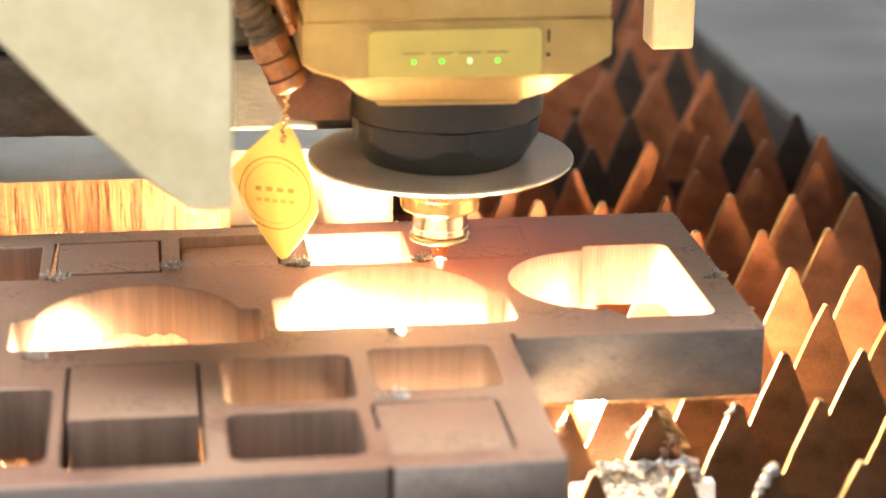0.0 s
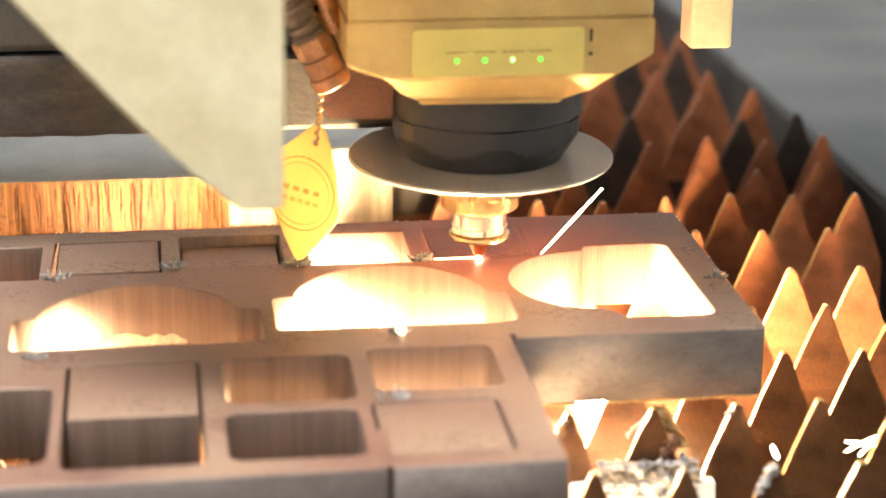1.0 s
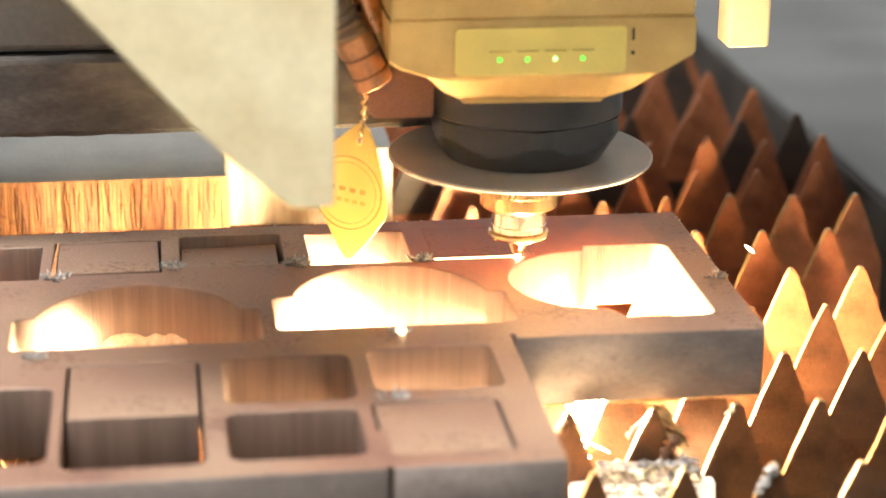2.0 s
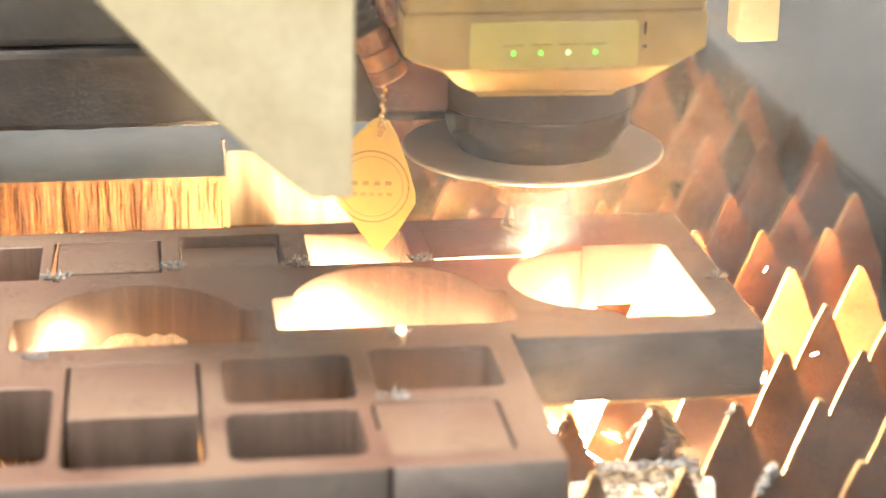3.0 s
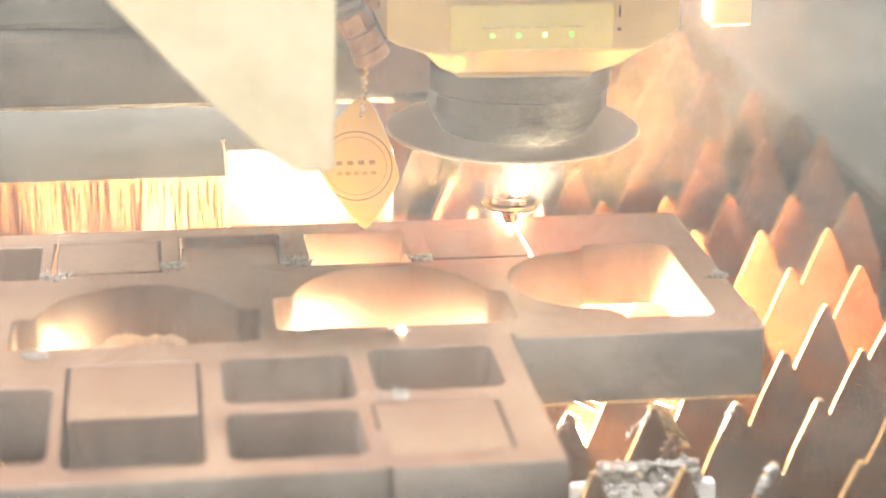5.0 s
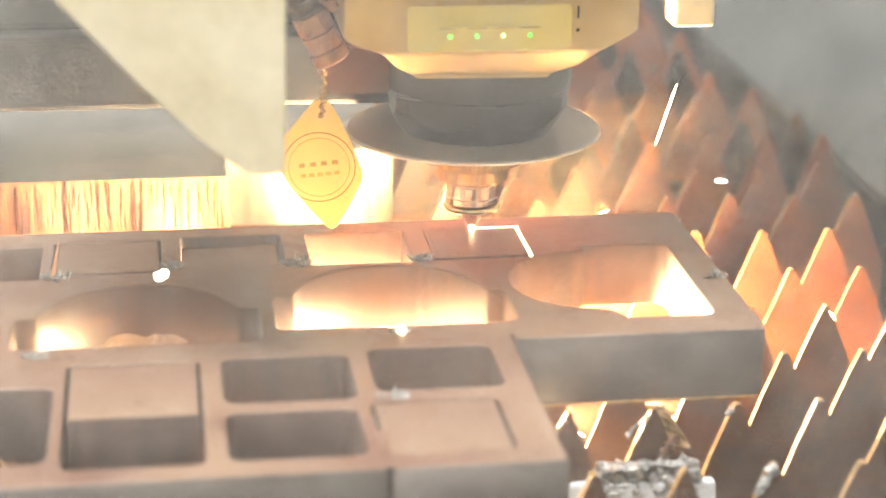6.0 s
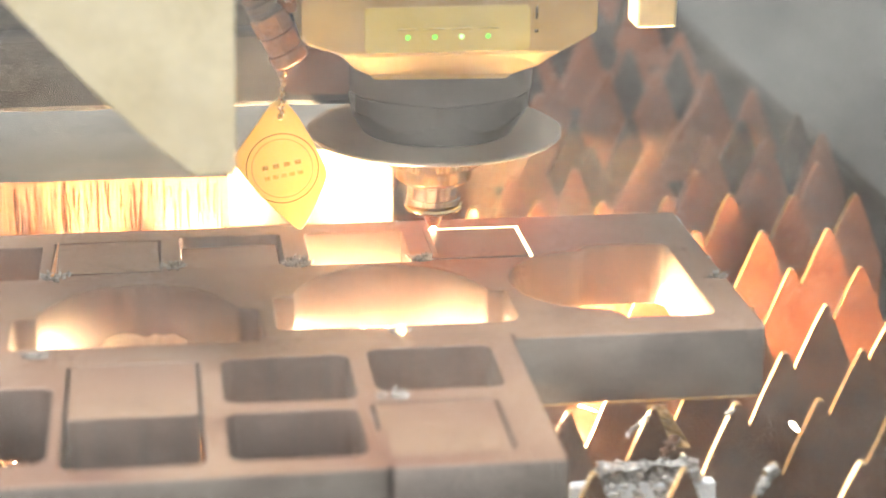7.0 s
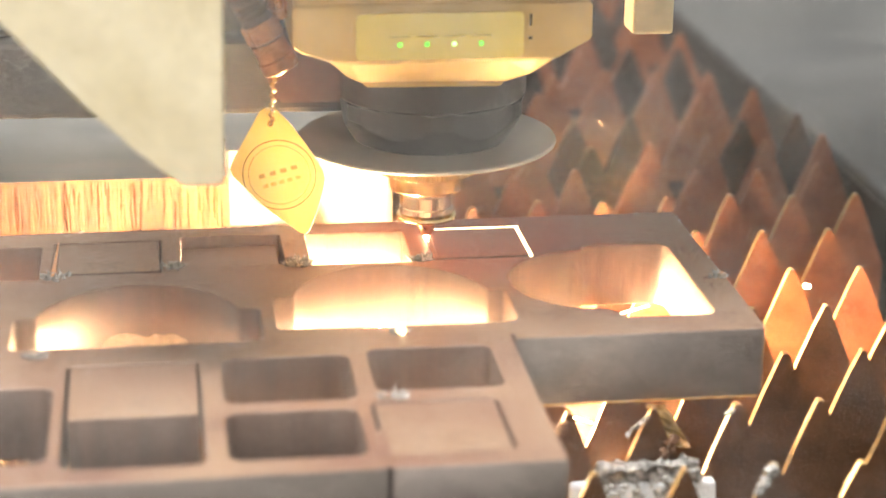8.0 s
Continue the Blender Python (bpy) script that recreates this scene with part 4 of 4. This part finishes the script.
for k in range(NP):
    f0, f1 = k / NP, (k + 1) / NP
    xa, xb = KX0 + f0 * (KX1 - KX0), KX0 + f1 * (KX1 - KX0)
    kerf_piece(xa, xb, KY0, KY0 + W2, T1 - (KX1 - xa) / 0.0180)
    ya, yb = KY0 + W2 + f0 * (KY1 - KY0 - 2 * W2), KY0 + W2 + f1 * (KY1 - KY0 - 2 * W2)
    kerf_piece(KX1 - W2, KX1, ya, yb, T1 + (ya - KY0) / (KY1 - KY0) * (T2 - T1))
    kerf_piece(KX0, KX0 + W2, ya, yb, T3 + (KY1 - yb) / 0.0177)
    kerf_piece(xa, xb, KY1 - W2, KY1, T2 + (KX1 - xb) / (KX1 - KX0) * (T3 - T2))
TIMES = sorted({round(k * 0.2, 2) for k in range(41)} | {T1, T2, T3})


def motions():
    head_rows, gantry_rows, jet_rows = [], [], []
    for t in TIMES:
        x, y = cut_at(t)
        head_rows.append((t, pose(x, y, 0)))
        gantry_rows.append((t, pose(0, y, 0)))
    walk(hd, head_rows)
    walk(gantry, gantry_rows)
    walk(jet, head_rows)
    rows, chain_rows = [], []
    for t, yaw, lean, dx, dz in ((0, -24, 0, 71.5, 1.5), (0.5, -30, -4, 73.3, 0.5), (1.0, -34, -8, 75.0, 0), (1.5, -34, -9, 75.2, 0), (2.2, -30, -3, 74, 0), (3.0, -10, 0, 72, 0), (3.5, -7, 0, 72, 0),
                                 (4.0, -7, 0, 72, 0), (4.5, -8, 1, 72, 0), (5.3, -8, 3, 73, 0), (6.0, -4, 6, 73, 0), (6.5, 0, 11, 73, 0), (7.0, 0, 10, 73, 0), (7.5, -4, 12, 73, 0), (8.0, -8, 17, 73, 0.5)):
        x, y = cut_at(t)
        swing = pose(0, 0, 0, 0, -lean, 0) @ pose(0, 0, 0, 0, 0, yaw)
        rows.append((t, pose(x - dx * 0.001, y - 0.022, 0.0636 + dz * 0.001) @ swing))
        chain_rows.append((t, swing.inverted() @ pose(0, 0, 0, 0, 4, 0)))
    walk(tag, rows)
    walk(chain, chain_rows)
    # burnt metal drops into the tray; the front cut cools and its melt drains away
    for ob, hot, x, y, tc in BEADS:
        home, gone = pose(x, y, 0), pose(x, y, -0.2675)
        if tc <= 0.1:
            walk(ob, [(0, gone), (8, gone)])
        elif tc >= 7.9:
            walk(ob, [(0, home), (8, home)])
        else:
            walk(ob, [(0, home), (tc - 0.05, home), (tc + 0.05, pose(x, y, -0.03)), (tc + 0.25, gone), (8, gone)])
        up = pose(x, y, 0.0111)
        low = pose(x, y, -0.2545)
        if y < KY0 + 0.002 and tc < 2.3:
            end = max(2.9, tc + 2.6)
            if tc <= 0.1:
                walk(hot, [(0, up), (end, up), (end + 0.4, pose(x, y, -0.006)), (end + 0.9, low), (8, low)])
            else:
                walk(hot, [(0, home), (tc, home), (tc + 0.15, up), (end, up), (end + 0.4, pose(x, y, -0.006)), (end + 0.9, low), (8, low)])
        elif tc >= 7.8:
            walk(hot, [(0, home), (8, home)])
        else:
            walk(hot, [(0, home), (tc, home), (tc + 0.15, up), (8, up)])
    # the flame bursts up through the cut and dies down again
    rows = []
    for t, z, turn in ((0, -0.26, 0), (2.35, -0.26, 0), (2.75, -0.048, 20), (3.0, -0.036, 50), (3.3, -0.025, 30), (3.6, -0.014, 60), (3.9, -0.004, 35), (4.2, 0.0, 10), (4.5, 0.001, -20), (4.8, -0.004, 0), (5.1, -0.03, 10), (5.5, -0.26, 0), (8, -0.26, 0)):
        x, y = cut_at(t)
        rows.append((t, pose(x + np.interp(t, (3.0, 3.5, 4.0, 4.5, 5.0), (-0.001, -0.002, 0.002, 0.005, 0.004)), y - (1.5 * z if z > -0.1 else 0), z + 0.001, 0, 0, turn * 0.12)))
    walk(flame, rows)
    # the added glow under the round cutout sinks and rises to dim and brighten it
    walk(under_glow, [(t, pose(0.062 + 0.001 * math.sin(9 * t), -0.052, z, 0, 0, 30 * math.sin(5 * t))) for t, z in ((0, -0.056), (0.7, -0.058), (1.4, -0.055), (2.1, -0.057), (2.8, -0.053), (3.4, -0.055), (3.8, -0.065), (4.3, -0.12), (4.8, -0.17), (6.0, -0.17), (7.0, -0.18), (7.5, -0.145), (8, -0.125))])
    # sparks spray forward under the plate until the cut turns
    walk(spray, [(t, pose(x, y, z, 0, 0, 25 * math.sin(7 * t))) for t, x, y, z in ((0, -0.026, -0.150, -0.066), (0.6, -0.024, -0.152, -0.070), (1.2, -0.026, -0.148, -0.068), (1.9, -0.024, -0.150, -0.072), (2.3, -0.010, -0.150, -0.10), (2.8, 0.0, -0.150, -0.245), (8, 0.0, -0.150, -0.245))])
    # the smoke drifts across, in front of the machine
    walk(smoke, [(t, pose(-0.091 + 0.990 * c, -0.641 - 0.141 * c, 0.223, -19, 0, -8.1)) for t, c in ((0, 0.22), (1.7, 0.085), (2.8, -0.05), (3.5, -0.12), (4.5, -0.22), (6, -0.37), (7, -0.46), (8, -0.56))])
    # fume rises out of the bed with the flame and drifts off upwards
    walk(fume, [(t, pose(x, y, z)) for t, x, y, z in ((0, 0.10, 0.18, -0.20), (2.2, 0.10, 0.18, -0.20), (2.6, 0.10, 0.16, -0.06), (3.0, 0.095, 0.14, 0.0), (3.5, 0.095, 0.13, 0.02), (4.0, 0.10, 0.12, 0.035),
                                                     (4.5, 0.105, 0.12, 0.05), (4.8, 0.12, 0.12, 0.08), (5.3, 0.10, 0.13, 0.03), (6.0, 0.08, 0.15, -0.05), (7.0, 0.08, 0.16, -0.07), (8, 0.08, 0.16, -0.06))])
    walk(wisp, [(t, pose(x, y, z)) for t, x, y, z in ((0, 0.03, -0.36, -0.19), (2.0, 0.03, -0.36, -0.19), (2.4, 0.05, -0.20, -0.02), (2.8, 0.050, -0.10, 0.050), (3.5, 0.045, -0.09, 0.062), (4.5, 0.045, -0.09, 0.075),
                                                     (4.8, 0.05, -0.09, 0.09), (5.4, 0.08, -0.09, 0.20), (6.0, 0.12, -0.09, 0.40), (8, 0.2, -0.09, 0.90))])
    lean = pose(0, 0, 0, 0, -48, 0)
    walk(streak, [(t, pose(x, -0.035, z) @ lean) for t, x, z in ((0, 0.030, -0.080), (0.85, 0.030, -0.080), (0.95, 0.040, -0.005), (1.0, 0.0525, 0.0230), (1.1, 0.090, 0.070), (1.2, 0.20, 0.12), (1.4, 0.45, -0.0545), (8, 0.45, -0.0545))])
    for ob, (t, p, l, a, r) in zip(FLIERS, CAUGHT):
        p, d = Vector(p), Vector((math.cos(math.radians(a)), 0, math.sin(math.radians(a))))
        if d.z > 0.5:
            d = -d
        turn = pose(0, 0, 0, 0, -a, 0)
        x, y = cut_at(t)
        rest = Vector((0.06 + (p.x - 0.06) * 0.9 if p.x > 0 else p.x, p.y + 0.02, -0.272))
        root = Vector((x, y, -0.05))
        rows = [(0, Matrix.Translation(root) @ turn), (t - 0.3, Matrix.Translation(root) @ turn), (t - 0.06, Matrix.Translation(p - d * 0.02) @ turn), (t, Matrix.Translation(p) @ turn)]
        if t < 7.7:
            rows += [(t + 0.06, Matrix.Translation(p + d * 0.02) @ turn), (t + (0.15 if r > 0.002 else 0.3), Matrix.Translation(rest)), (8, Matrix.Translation(rest))]
        walk(ob, rows)
    # sparks fly off under the plate and over the slats, and fall into the tray
    r = random.Random(21)
    for k, ob in enumerate(SPARKS):
        t0 = 0.15 + k * 0.27 if k < 10 else 2.70 + (k - 10) * 0.12 if k < 28 else 5.5 + (k - 28) * 0.2
        x, y = cut_at(t0)
        a = Vector((x, y - 0.01, -0.045))
        low = Vector((0.20 + r.uniform(-0.1, 0.05), -0.10 + r.uniform(-0.1, 0.12), 0))
        v = (low - a) / 0.45
        v.z = r.uniform(0.35, 0.95)
        rows = [(0, Matrix.Translation(a)), (t0, Matrix.Translation(a))]
        for j in range(1, 6):
            d = j * 0.11
            p = a + v * d + Vector((0, 0, -4.9 * d * d * 0.6))
            p.z = max(p.z, -0.272)
            vel = v + Vector((0, 0, -5.9 * d))
            rows.append((t0 + d, Matrix.Translation(p) @ vel.to_track_quat("X", "Z").to_matrix().to_4x4()))
        m = rows[-1][1].copy()
        m.translation.z = -0.272
        if t0 + 0.8 < 8:
            rows.append((t0 + 0.8, m))
        rows.append((8, m))
        walk(ob, [q for q in rows if q[0] <= 8])


motions()
